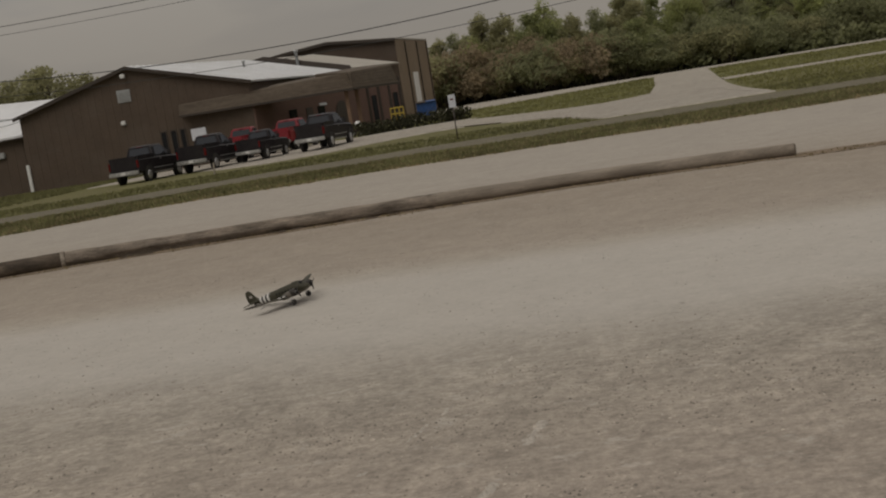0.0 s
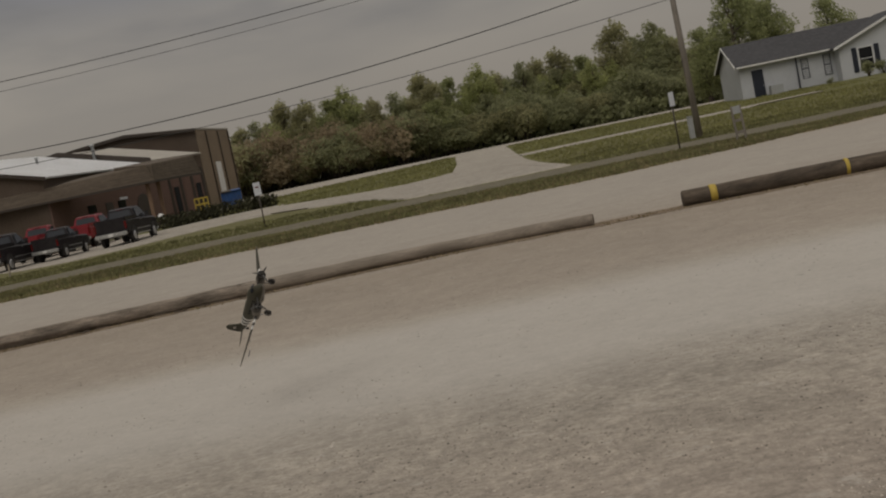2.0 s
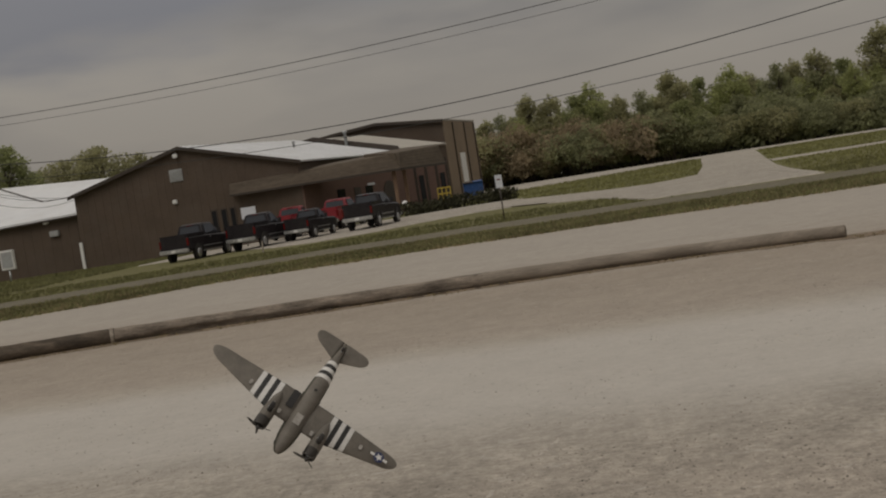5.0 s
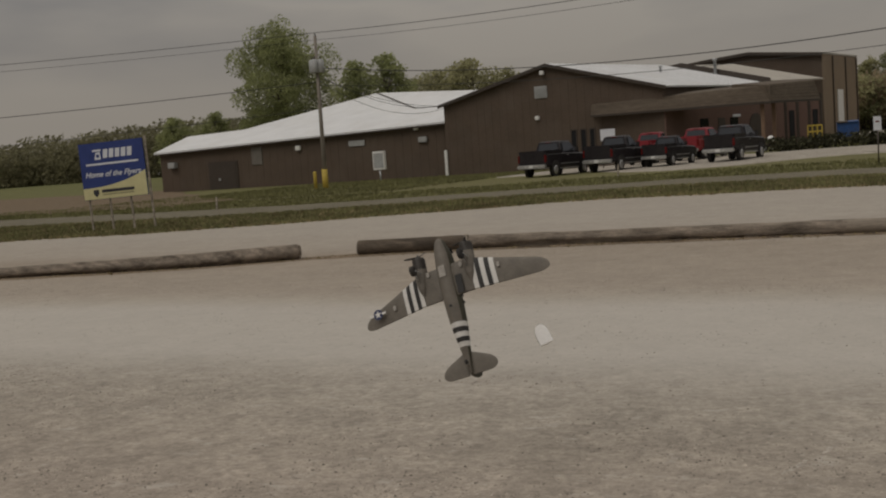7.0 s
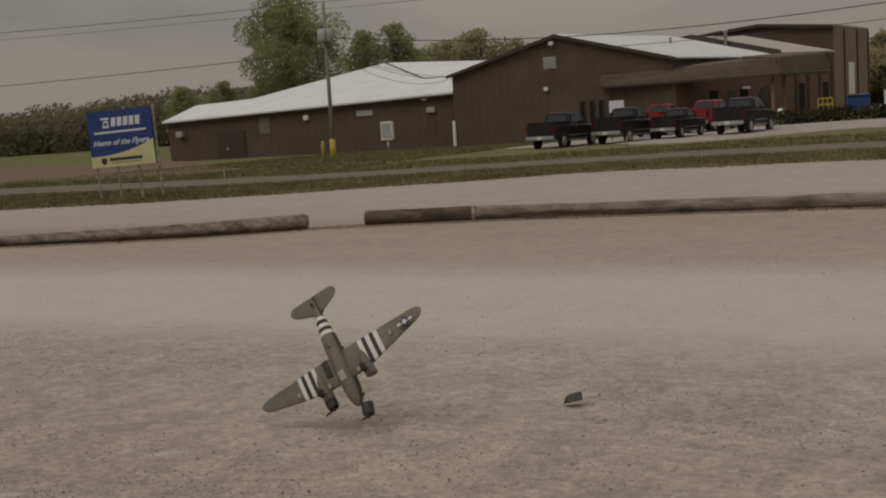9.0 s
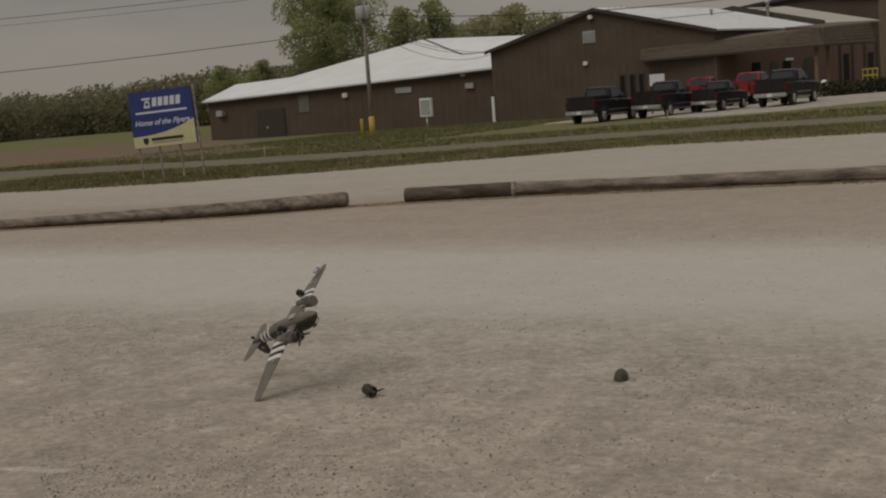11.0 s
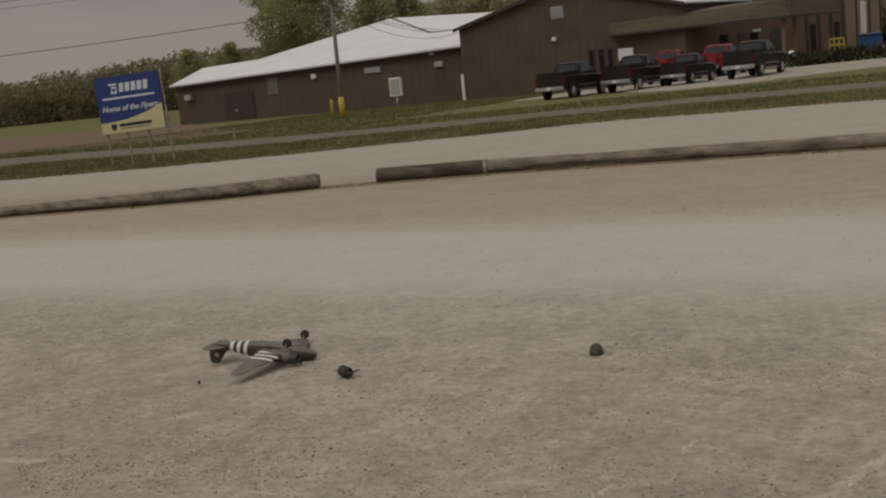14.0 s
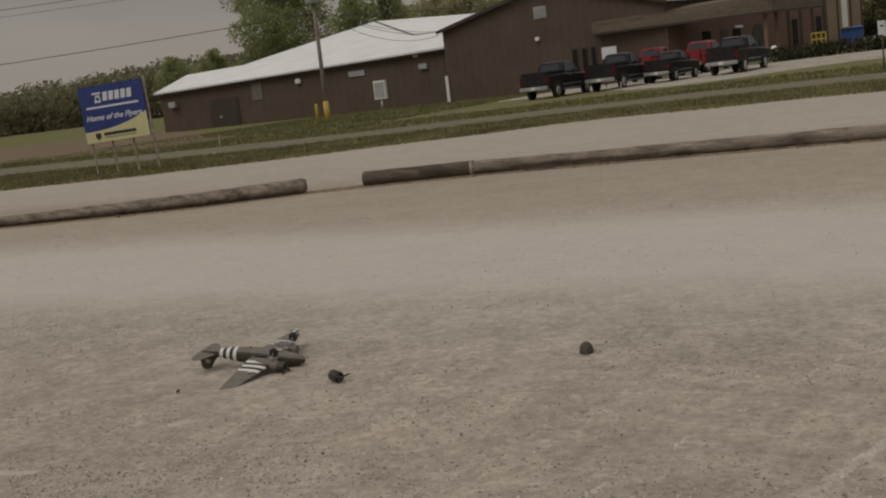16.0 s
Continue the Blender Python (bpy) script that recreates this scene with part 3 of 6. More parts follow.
log_d = log(-9.65, -7.83, .132, .128, M_LOG_DARK, "short dark brown utility pole piece laid on gravel", 13)
strap(log_d, -7.86, .128, .07, M_LOG_PALE, "pale band")
log(-7.81, -1.7, .127, .117, M_LOG, "weathered grey utility pole with splintered flaking top", 3, .07, 24)
log(-1.95, 3.76, .116, .100, M_LOG_SMOOTH, "smooth weathered grey utility pole with sawn end", 31, .012, 5)
log_a = log(-21.0, -10.55, .055, .142, M_LOG, "weathered brown utility pole laid on gravel, end sawn", 5, .03, 14)
bm = bmesh.new()
o = log_a.matrix_world.translation
for x0, x1, r in ((-10.56, -10.535, .128), (-10.536, -10.53, .05)):
    tube(bm, [(x0 - o.x, log_y(-10.55) - o.y, .122), (x1 - o.x, log_y(-10.55) - o.y + .008, .122)], [r, r * .97], 16)
part("sawn_end", bm, M_LOG_PALE, log_a, "pale sawn end")
log_c = log(5.2, 17.0, .138, .125, M_LOG_DARK, "dark creosoted utility pole with yellow paint bands", 8)
strap(log_c, 5.68, .138, .11, M_YELLOW, "yellow paint band")
strap(log_c, 7.75, .134, .06, M_YELLOW, "yellow paint band")


# ---- buildings ----
def wall_ribs(parent, p0, p1, z0, ztop, step=0.9, material=None, out=(0, -1, 0)):
    """Raised ribs of metal siding up a wall from p0 to p1; ztop(s) gives the top at s metres."""
    a, b = Vector((*p0, 0)), Vector((*p1, 0))
    L = (b - a).length
    u = (b - a) / L
    o = Vector(out)
    bm = bmesh.new()
    s = step / 2
    while s < L:
        c = a + u * s
        w = u * .03
        q = [c - w, c + w, c + w * .5 + o * .014, c - w * .5 + o * .014]
        zt = ztop(s) - .05
        lo = [bm.verts.new((p.x, p.y, z0)) for p in q]
        hi = [bm.verts.new((p.x, p.y, zt)) for p in q]
        for k in (1, 2, 3):
            bm.faces.new((lo[k], lo[(k + 1) % 4], hi[(k + 1) % 4], hi[k]))
        s += step
    part("siding_ribs", bm, material or M_WALL, parent)


def slab(name, quad, thick, material, parent, label=""):
    bm = bmesh.new()
    n = (Vector(quad[1]) - Vector(quad[0])).cross(Vector(quad[-1]) - Vector(quad[0])).normalized()
    if n.z < 0:
        n = -n
    prism(bm, [Vector(p) - n * thick for p in quad], n * thick)
    return part(name, bm, material, parent, label)


def roof_seams(quad, count, parent, material):
    """Standing seams from eave to ridge: quad = eave start, eave end, ridge end, ridge start."""
    a, b, c, d = (Vector(p) for p in quad)
    n = (b - a).cross(d - a).normalized()
    if n.z < 0:
        n = -n
    bm = bmesh.new()
    for k in range(1, count):
        t = k / count
        p, q = a.lerp(b, t) + n * .004, d.lerp(c, t) + n * .004
        u = (b - a).normalized() * .025
        vs = [bm.verts.new(w) for w in (p - u, p + u, q + u, q - u, p + n * .05, q + n * .05)]
        bm.faces.new((vs[0], vs[4], vs[5], vs[3]))
        bm.faces.new((vs[4], vs[1], vs[2], vs[5]))
    part("roof_seams", bm, material, parent)


def boxpart(name, parent, material, x0, x1, y0, y1, z0, z1, label="", bevel=0.02, m=None, taper=None):
    bm = bmesh.new()
    box(bm, x0, x1, y0, y1, z0, z1, m, bevel, taper)
    return part(name, bm, material, parent, label)


def splinters():
    """Flakes of wood that have come off the splintered pole."""
    rnd = random.Random(77)
    for k in range(16):
        x = rnd.uniform(-7.2, -1.4)
        ob = thing("wood_splinter", pose(x, log_y(x) - rnd.uniform(.12, .3), .0, rnd.uniform(-8, 8), 0, rnd.uniform(-25, 30)), "dark splinter of wood fallen beside the log", "splinter", "fallen wood splinters")
        w = rnd.uniform(.05, .16)
        boxpart("sliver", ob, M_LOG_DARK, -w, w, -.018, .018, .0, .03, bevel=.006, taper=(.02, .008))


splinters()


def window(parent, x0, x1, y, z0, z1, frame_mat=None, name="window", split=True):
    """A window set in a wall that faces -y: frame proud of the wall, glass behind."""
    bm = bmesh.new()
    w = .07
    box(bm, x0, x0 + w, y - .05, y + .05, z0, z1)
    box(bm, x1 - w, x1, y - .05, y + .05, z0, z1)
    box(bm, x0 + w, x1 - w, y - .05, y + .05, z0, z0 + w)
    box(bm, x0 + w, x1 - w, y - .05, y + .05, z1 - w, z1)
    if split:
        box(bm, x0 + w, x1 - w, y - .04, y + .05, (z0 + z1) / 2 - .025, (z0 + z1) / 2 + .025)
    f = part(name, bm, frame_mat or M_TRIM, parent)
    boxpart("pane", f, M_GLASS, x0 + w + .004, x1 - w - .004, y - .012, y + .02, z0 + w + .004, z1 - w - .004, bevel=0)
    return f


EAVE, PEAK = 5.4, 7.7
C0, C1, PK = (-37.5, 80.4), (-20.2, 80.4), (-28.85, 80.4)
FAC = Vector((5.3, 14.5, 0))


def build_hall():
    ob = thing("hall", pose(0, 0, 0), "long low-gabled hall of brown ribbed metal siding with white roof", "building")
    bm = bmesh.new()
    prism(bm, [(C0[0], 80.4, -.4), (C1[0], 80.4, -.4), (C1[0], 80.4, EAVE), (PK[0], 80.4, PEAK), (C0[0], 80.4, EAVE)], FAC)
    part("wall", bm, M_WALL, ob)
    wall_ribs(ob, C0, C1, -.2, lambda s: EAVE + (PEAK - EAVE) * (1 - abs(s - 8.65) / 8.65), .62)
    o = Vector((0, -.35, 0))
    for sgn, c in ((1, C1), (-1, C0)):
        e = Vector((c[0] + .35 * sgn, 80.4, EAVE - .06)) + o
        p = Vector((PK[0], 80.4, PEAK + .03)) + o
        q = [e, e + FAC + Vector((0, .35, 0)), p + FAC + Vector((0, .35, 0)), p]
        slab("roof", [v + Vector((0, 0, .12)) for v in q], .12, M_ROOF, ob, "white metal roof slope")
        roof_seams([v + Vector((0, 0, .12)) for v in q], 22, ob, M_ROOF)
        bm = bmesh.new()
        prism(bm, [e + Vector((0, 0, -.12)), p + Vector((0, 0, -.12)), p + Vector((0, 0, .135)), e + Vector((0, 0, .135))], (0, -.06, 0))
        part("rake_trim", bm, M_TRIM, ob)
    # vent, lamps, narrow windows and a door on the gable
    boxpart("gable_vent", ob, M_GREY, -29.9, -28.9, 80.33, 80.42, 5.35, 6.25, "pale louvred vent", .02)
    for k in range(5):
        boxpart("louvre", ob, M_GREY, -29.8, -29.0, 80.29, 80.34, 5.46 + k * .15, 5.53 + k * .15, bevel=0)
    boxpart("wall_lamp", ob, M_WHITE, -29.95, -29.6, 80.2, 80.42, 3.75, 4.05, "white wall lamp", .04)
    boxpart("floodlight", ob, M_WHITE, -29.3, -28.95, 79.95, 80.2, 7.05, 7.35, "small white floodlight under the peak", .04)
    for x in (-27.0, -26.25, -25.55):
        window(ob, x - .24, x + .24, 80.4, .7, 2.85, split=False)
    boxpart("downspout", ob, M_WHITE, -37.65, -37.4, 80.24, 80.38, .0, 2.0, "white downspout", .03)
    # pipes on the roof
    for f, h, r in ((.55, .55, .09), (.98, 1.3, .13)):
        p = Vector((-24.5 if h > 1 else -25.2, 80.4, 0)) + FAC * f
        z = EAVE + (PEAK - EAVE) * (1 - (p.x - FAC.x * f - PK[0]) / 8.65)
        bm = bmesh.new()
        tube(bm, [(p.x, p.y, z - .1), (p.x, p.y, z + h), (p.x, p.y, z + h + .01), (p.x, p.y, z + h + .15)], [r, r, r * 1.6, r * 1.5], 10)
        part("vent_pipe", bm, M_STEEL, ob, "galvanised roof vent pipe")
    # facade of brick under the awning, along the side wall
    a, b = Vector((*C1, 0)), Vector((*C1, 0)) + FAC
    u = FAC.normalized()
    nrm = Vector((u.y, -u.x, 0))
    bm = bmesh.new()
    prism(bm, [a + nrm * .02 + Vector((0, 0, -.3)), b + nrm * .02 + Vector((0, 0, -.3)), b + nrm * .02 + Vector((0, 0, 3.9)), a + nrm * .02 + Vector((0, 0, 3.9))], nrm * .12)
    part("brick_facade", bm, M_BRICK, ob, "red-brown brick entrance wall")
    rot = math.degrees(math.atan2(u.y, u.x))
    for s, w, z0, z1, mm in ((5.0, 1.1, 1.0, 3.0, M_GLASS), (7.4, 1.0, .2, 3.0, M_TRIM), (9.2, 1.1, 1.0, 3.0, M_GLASS)):
        c = a + u * s + nrm * .14
        m = pose(c.x, c.y, 0, 0, 0, rot)
        boxpart("facade_window" if mm is M_GLASS else "entrance_door", ob, mm, -w / 2, w / 2, -.05, .06, z0, z1, m=m)
    c = a + u * 9.6 + nrm * .16
    boxpart("small_sign", ob, M_SIGN_WHITE, -.55, .55, -.04, .03, 3.02, 3.22, "small white sign bar over the entrance", m=pose(c.x, c.y, 0, 0, 0, rot))
    # round-headed doorway
    c = a + u * 12.4 + nrm * .16
    bm = bmesh.new()
    pts = [(-1.0, 0, .1), (1.0, 0, .1), (1.0, 0, 2.2)] + [(math.cos(t) * 1.0, 0, 2.2 + math.sin(t) * 1.05) for t in frange(.3, 2.84, .4)] + [(-1.0, 0, 2.2)]
    prism(bm, pts, (0, -.08, 0))
    bmesh.ops.transform(bm, matrix=pose(c.x, c.y, 0, 0, 0, rot), verts=bm.verts)
    part("arched_doorway", bm, M_TRIM, ob, "dark round-headed doorway")
    return ob


def awning(name, a, b, za, zb, ta, tb, depth, label):
    """A shingled mansard awning from a to b: foot heights za, zb and top heights ta, tb."""
    ob = thing(name, pose(0, 0, 0), label, "awning")
    A, B = Vector((*a, 0)), Vector((*b, 0))
    u = (B - A).normalized()
    back = Vector((-u.y, u.x, 0)) * depth
    lean = Vector((-u.y, u.x, 0)) * .45
    v = [A + Vector((0, 0, za)), B + Vector((0, 0, zb)), B + lean + Vector((0, 0, tb)), A + lean + Vector((0, 0, ta))]
    bm = bmesh.new()
    lo = [bm.verts.new(p) for p in v]
    hi = [bm.verts.new(p) for p in (v[0] + back, v[1] + back, v[2] + back - lean + Vector((0, 0, .25)), v[3] + back - lean + Vector((0, 0, .25)))]
    bm.faces.new(lo)
    bm.faces.new(hi[::-1])
    for k in range(4):
        bm.faces.new((lo[k], hi[k], hi[(k + 1) % 4], lo[(k + 1) % 4]))
    bmesh.ops.recalc_face_normals(bm, faces=bm.faces)
    part("mansard", bm, M_FASCIA, ob)
    bm = bmesh.new()
    e = Vector((u.y, -u.x, 0)) * .05
    prism(bm, [v[0] + e * .2 + Vector((0, 0, -.16)), v[1] + e * .2 + Vector((0, 0, -.16)), v[1] + e * .2, v[0] + e * .2], e)
    part("eave_trim", bm, M_TRIM, ob)
    # courses of shingles
    bm = bmesh.new()
    for k in range(1, 6):
        t = k / 6
        p, q = v[0].lerp(v[3], t), v[1].lerp(v[2], t)
        prism(bm, [p, q, q + Vector((0, 0, .03)), p + Vector((0, 0, .03))], e * .5)
    part("shingle_course", bm, M_FASCIA, ob)
    return ob


def build_entrance():
    ob = thing("entrance_block", pose(0, 0, 0), "taller brown entrance block with pale tan roof beside the hall", "building")
    E = Vector((-14.9, 94.9, 0))
    ext = Vector((3.4, 4.4, 0)) * 1.0
    ridge = (-22.2, 95.5, 7.62)
    bm = bmesh.new()
    prism(bm, [(-30, 96.2, 0), (E.x, E.y, 0), (E.x, E.y, 5.6), (-30, 96.2, 5.6)], ext)
    part("wall", bm, M_WALL, ob)
    back = Vector((1.0, 1.3, 0))
    bm = bmesh.new()
    prism(bm, [(-30, 96.2, 5.61), (E.x, E.y, 5.61), (E.x, E.y, 5.72), ridge, (-30, 96.2, 6.5)], back)
    part("gable_wall", bm, M_WALL, ob)
    r = Vector(ridge)
    e = Vector((E.x + .2, E.y, 5.7))
    q = [e, e + ext, r + ext, r]
    slab("roof", [v + Vector((0, -.3, .1)) for v in q], .1, M_ROOF_TAN, ob, "weathered tan metal roof slope")
    q = [Vector((-30, 96.2, 6.5)), Vector((-30, 96.2, 6.5)) + ext, r + ext, r]
    slab("roof", [v + Vector((0, -.3, .1)) for v in q], .1, M_ROOF_TAN, ob, "weathered tan metal roof slope")
    bm = bmesh.new()
    for p, q in ((Vector((-30, 96.2, 6.5)), r), (r, Vector((E.x, E.y, 5.72)))):
        prism(bm, [p + Vector((0, -.36, -.25)), q + Vector((0, -.36, -.25)), q + Vector((0, -.36, .30)), p + Vector((0, -.36, .30))], (0, -.06, 0))
    part("rake_trim", bm, M_TRIM, ob)
    # pale panels between brown posts along the front
    u = ext.normalized()
    nrm = Vector((u.y, -u.x, 0))
    for k, s in enumerate((.6, 1.9, 3.2, 4.5)):
        c = E + u * s + nrm * .06
        m = pose(c.x, c.y, 0, 0, 0, math.degrees(math.atan2(u.y, u.x)))
        boxpart("wall_panel", ob, M_BRICK, -.5, .5, -.05, .05, .3, 4.0, m=m)
        if k % 2:
            boxpart("facade_window", ob, M_GLASS, -.3, .3, -.08, -.05, .5, 3.3, m=m)
    for k, s in enumerate((-.05, 1.25, 2.55, 3.85, 5.15)):
        c = E + u * s + nrm * .1
        boxpart("post", ob, M_TRIM, -.12, .12, -.1, .1, .5, 4.6, m=pose(c.x, c.y, 0))
    return ob


def build_tall():
    ob = thing("tall_hall", pose(0, 0, 0), "tall metal-clad hall with sunlit tan side, low gable and pale side door", "building")
    K = Vector((-11.84, 102.3, 0))
    ext = Vector((1.94, 9.7, 0))
    top = [(-30, 103.9, 7.5), (-22.4, 103.2, 8.35), (-18.06, 102.8, 8.7), (K.x, K.y, 8.05)]
    bm = bmesh.new()
    prism(bm, [(-30, 103.9, 0), (K.x, K.y, 0)] + top[::-1], ext)
    part("wall", bm, M_WALL, ob)
    for p, q in zip(top, top[1:]):
        P, Q = Vector(p), Vector(q)
        slab("roof", [P + Vector((0, -.3, .1)), Q + Vector((.1, -.3, .1)), Q + ext + Vector((.1, 0, .1)), P + ext + Vector((0, 0, .1))], .14, M_ROOF_TAN, ob, "weathered tan metal roof")
        bm = bmesh.new()
        prism(bm, [P + Vector((0, -.36, -.2)), Q + Vector((.1, -.36, -.2)), Q + Vector((.1, -.36, .06)), P + Vector((0, -.36, .06))], (0, -.06, 0))
        part("rake_trim", bm, M_TRIM, ob)
    u = ext.normalized()
    nrm = Vector((u.y, -u.x, 0))
    # the side is coloured lighter than the front, for the sunlight falling on it
    bm = bmesh.new()
    prism(bm, [K + nrm * .02, K + ext + nrm * .02, K + ext + nrm * .02 + Vector((0, 0, 7.95)), K + nrm * .02 + Vector((0, 0, 8.0))], nrm * .06)
    part("side_cladding", bm, M_WALL_LIT, ob, "side cladding in a lighter, sunlit tan")
    rot = math.degrees(math.atan2(u.y, u.x))
    for s in (2.6, 6.2, 9.4):
        c = K + u * s + nrm * .12
        boxpart("downspout", ob, M_TRIM, -.08, .08, -.06, .06, .3, 7.9, m=pose(c.x, c.y, 0, 0, 0, rot))
    c = K + u * 4.4 + nrm * .12
    boxpart("side_door", ob, M_WHITE, -.75, .75, -.05, .05, 2.2, 5.0, "white loading door", m=pose(c.x, c.y, 0, 0, 0, rot))
    return ob


def build_wing():
    ob = thing("low_wing", pose(0, 0, 0), "low brown metal wing with broad white roof", "building")
    L, Rr = (-66.0, 81.0), (-37.55, 81.0)
    zl, zr = 3.55, 4.24
    bm = bmesh.new()
    prism(bm, [(L[0], 81, -.6), (Rr[0], 81, -.6), (Rr[0], 81, zr), (L[0], 81, zl)], (0, 14, 0))
    part("wall", bm, M_WALL, ob)
    wall_ribs(ob, L, Rr, -.4, lambda s: zl + (zr - zl) * s / 28.5, .75)
    t = .268

    def zr_(x, y):
        return zl + (zr - zl) * (x + 66) / 28.5 + t * (y - 81)
    pts = [(-66.4, 80.6), (-37.3, 80.6), (-37.3, 92.0), (-39.5, 91.4), (-51.5, 95.7), (-60.4, 86.2), (-66.6, 86.0)]
    bm = bmesh.new()
    prism(bm, [(x, y, zr_(x, y) - .02) for x, y in pts], (0, 0, .14))
    part("roof", bm, M_ROOF, ob, "broad white metal roof slope")
    bm = bmesh.new()
    for a, b in (((-51.5, 95.7), (-43.0, 86.6)), ((-43.0, 86.6), (-38.5, 86.3))):
        A, B = Vector((*a, zr_(*a) + .14)), Vector((*b, zr_(*b) + .14))
        d = (B - A).cross(Vector((0, 0, 1))).normalized() * .14
        vs = [bm.verts.new(p) for p in (A - d, A + d, B + d, B - d)]
        bm.faces.new(vs)
    part("roof_valley", bm, M_TRIM, ob, "dark roof valley flashing")
    bm = bmesh.new()
    za, zb = zr_(-66.2, 80.6) - .14, zr_(-37.6, 80.6) - .14
    prism(bm, [(-66.2, 80.6, za), (-37.6, 80.6, zb), (-37.6, 80.6, zb + .12), (-66.2, 80.6, za + .12)], (0, -.05, 0))
    part("eave_trim", bm, M_TRIM, ob)
    boxpart("door", ob, M_TRIM, -60.6, -57.9, 80.9, 81.02, -.3, 2.25, "dark brown double door")
    boxpart("door_frame", ob, M_TRIM, -60.8, -57.7, 80.93, 81.03, -.3, 2.4)
    boxpart("door_handle", ob, M_STEEL, -59.75, -59.5, 80.84, 80.9, .75, .95, "pale door handle")
    boxpart("wall_panel", ob, M_PANEL, -56.2, -55.1, 80.93, 81.02, 1.9, 3.4, "faded grey wall panel")
    boxpart("wall_lamp", ob, M_WHITE, -51.65, -51.15, 80.75, 81.02, 2.85, 3.25, "white wall lamp", .05)
    boxpart("wall_plate", ob, M_GREY, -46.55, -45.05, 80.9, 81.02, 2.85, 3.3, "small pale wall sign")
    boxpart("wall_lamp", ob, M_WHITE, -40.45, -40.05, 80.7, 81.02, 3.75, 4.0, "white wall lamp", .05)
    boxpart("wall_vent", ob, M_GREY, -40.1, -39.35, 80.75, 81.02, 2.75, 3.2, "grey wall vent hood", .05)
    boxpart("air_conditioner", ob, M_GREY, -64.9, -64.15, 80.5, 81.02, 2.1, 2.62, "grey wall air conditioner", .05)
    return ob


build_hall()
build_entrance()
build_tall()
build_wing()
awning("porch_awning", (-25.3, 79.4), (-12.85, 81.0), 3.77, 3.8, 4.5, 4.95, 2.6, "brown shingled mansard awning over the hall's entrance")
awning("side_awning", (-12.85, 81.0), (-10.3, 87.4), 3.80, 3.86, 4.95, 5.25, 3.0, "brown shingled mansard awning over the side entrance")
for px, py in ((-13.5, 81.6), (-12.9, 82.6)):
    c = thing("porch_column", pose(px, py, tz(px, py)), "slender stained wooden porch column under the awning", "column", "porch columns")
    boxpart("shaft", c, M_COLUMN, -.13, .13, -.13, .13, -.1, 3.9, bevel=.03)
    boxpart("plinth", c, M_GREY, -.19, .19, -.19, .19, -.1, .3, bevel=.03)


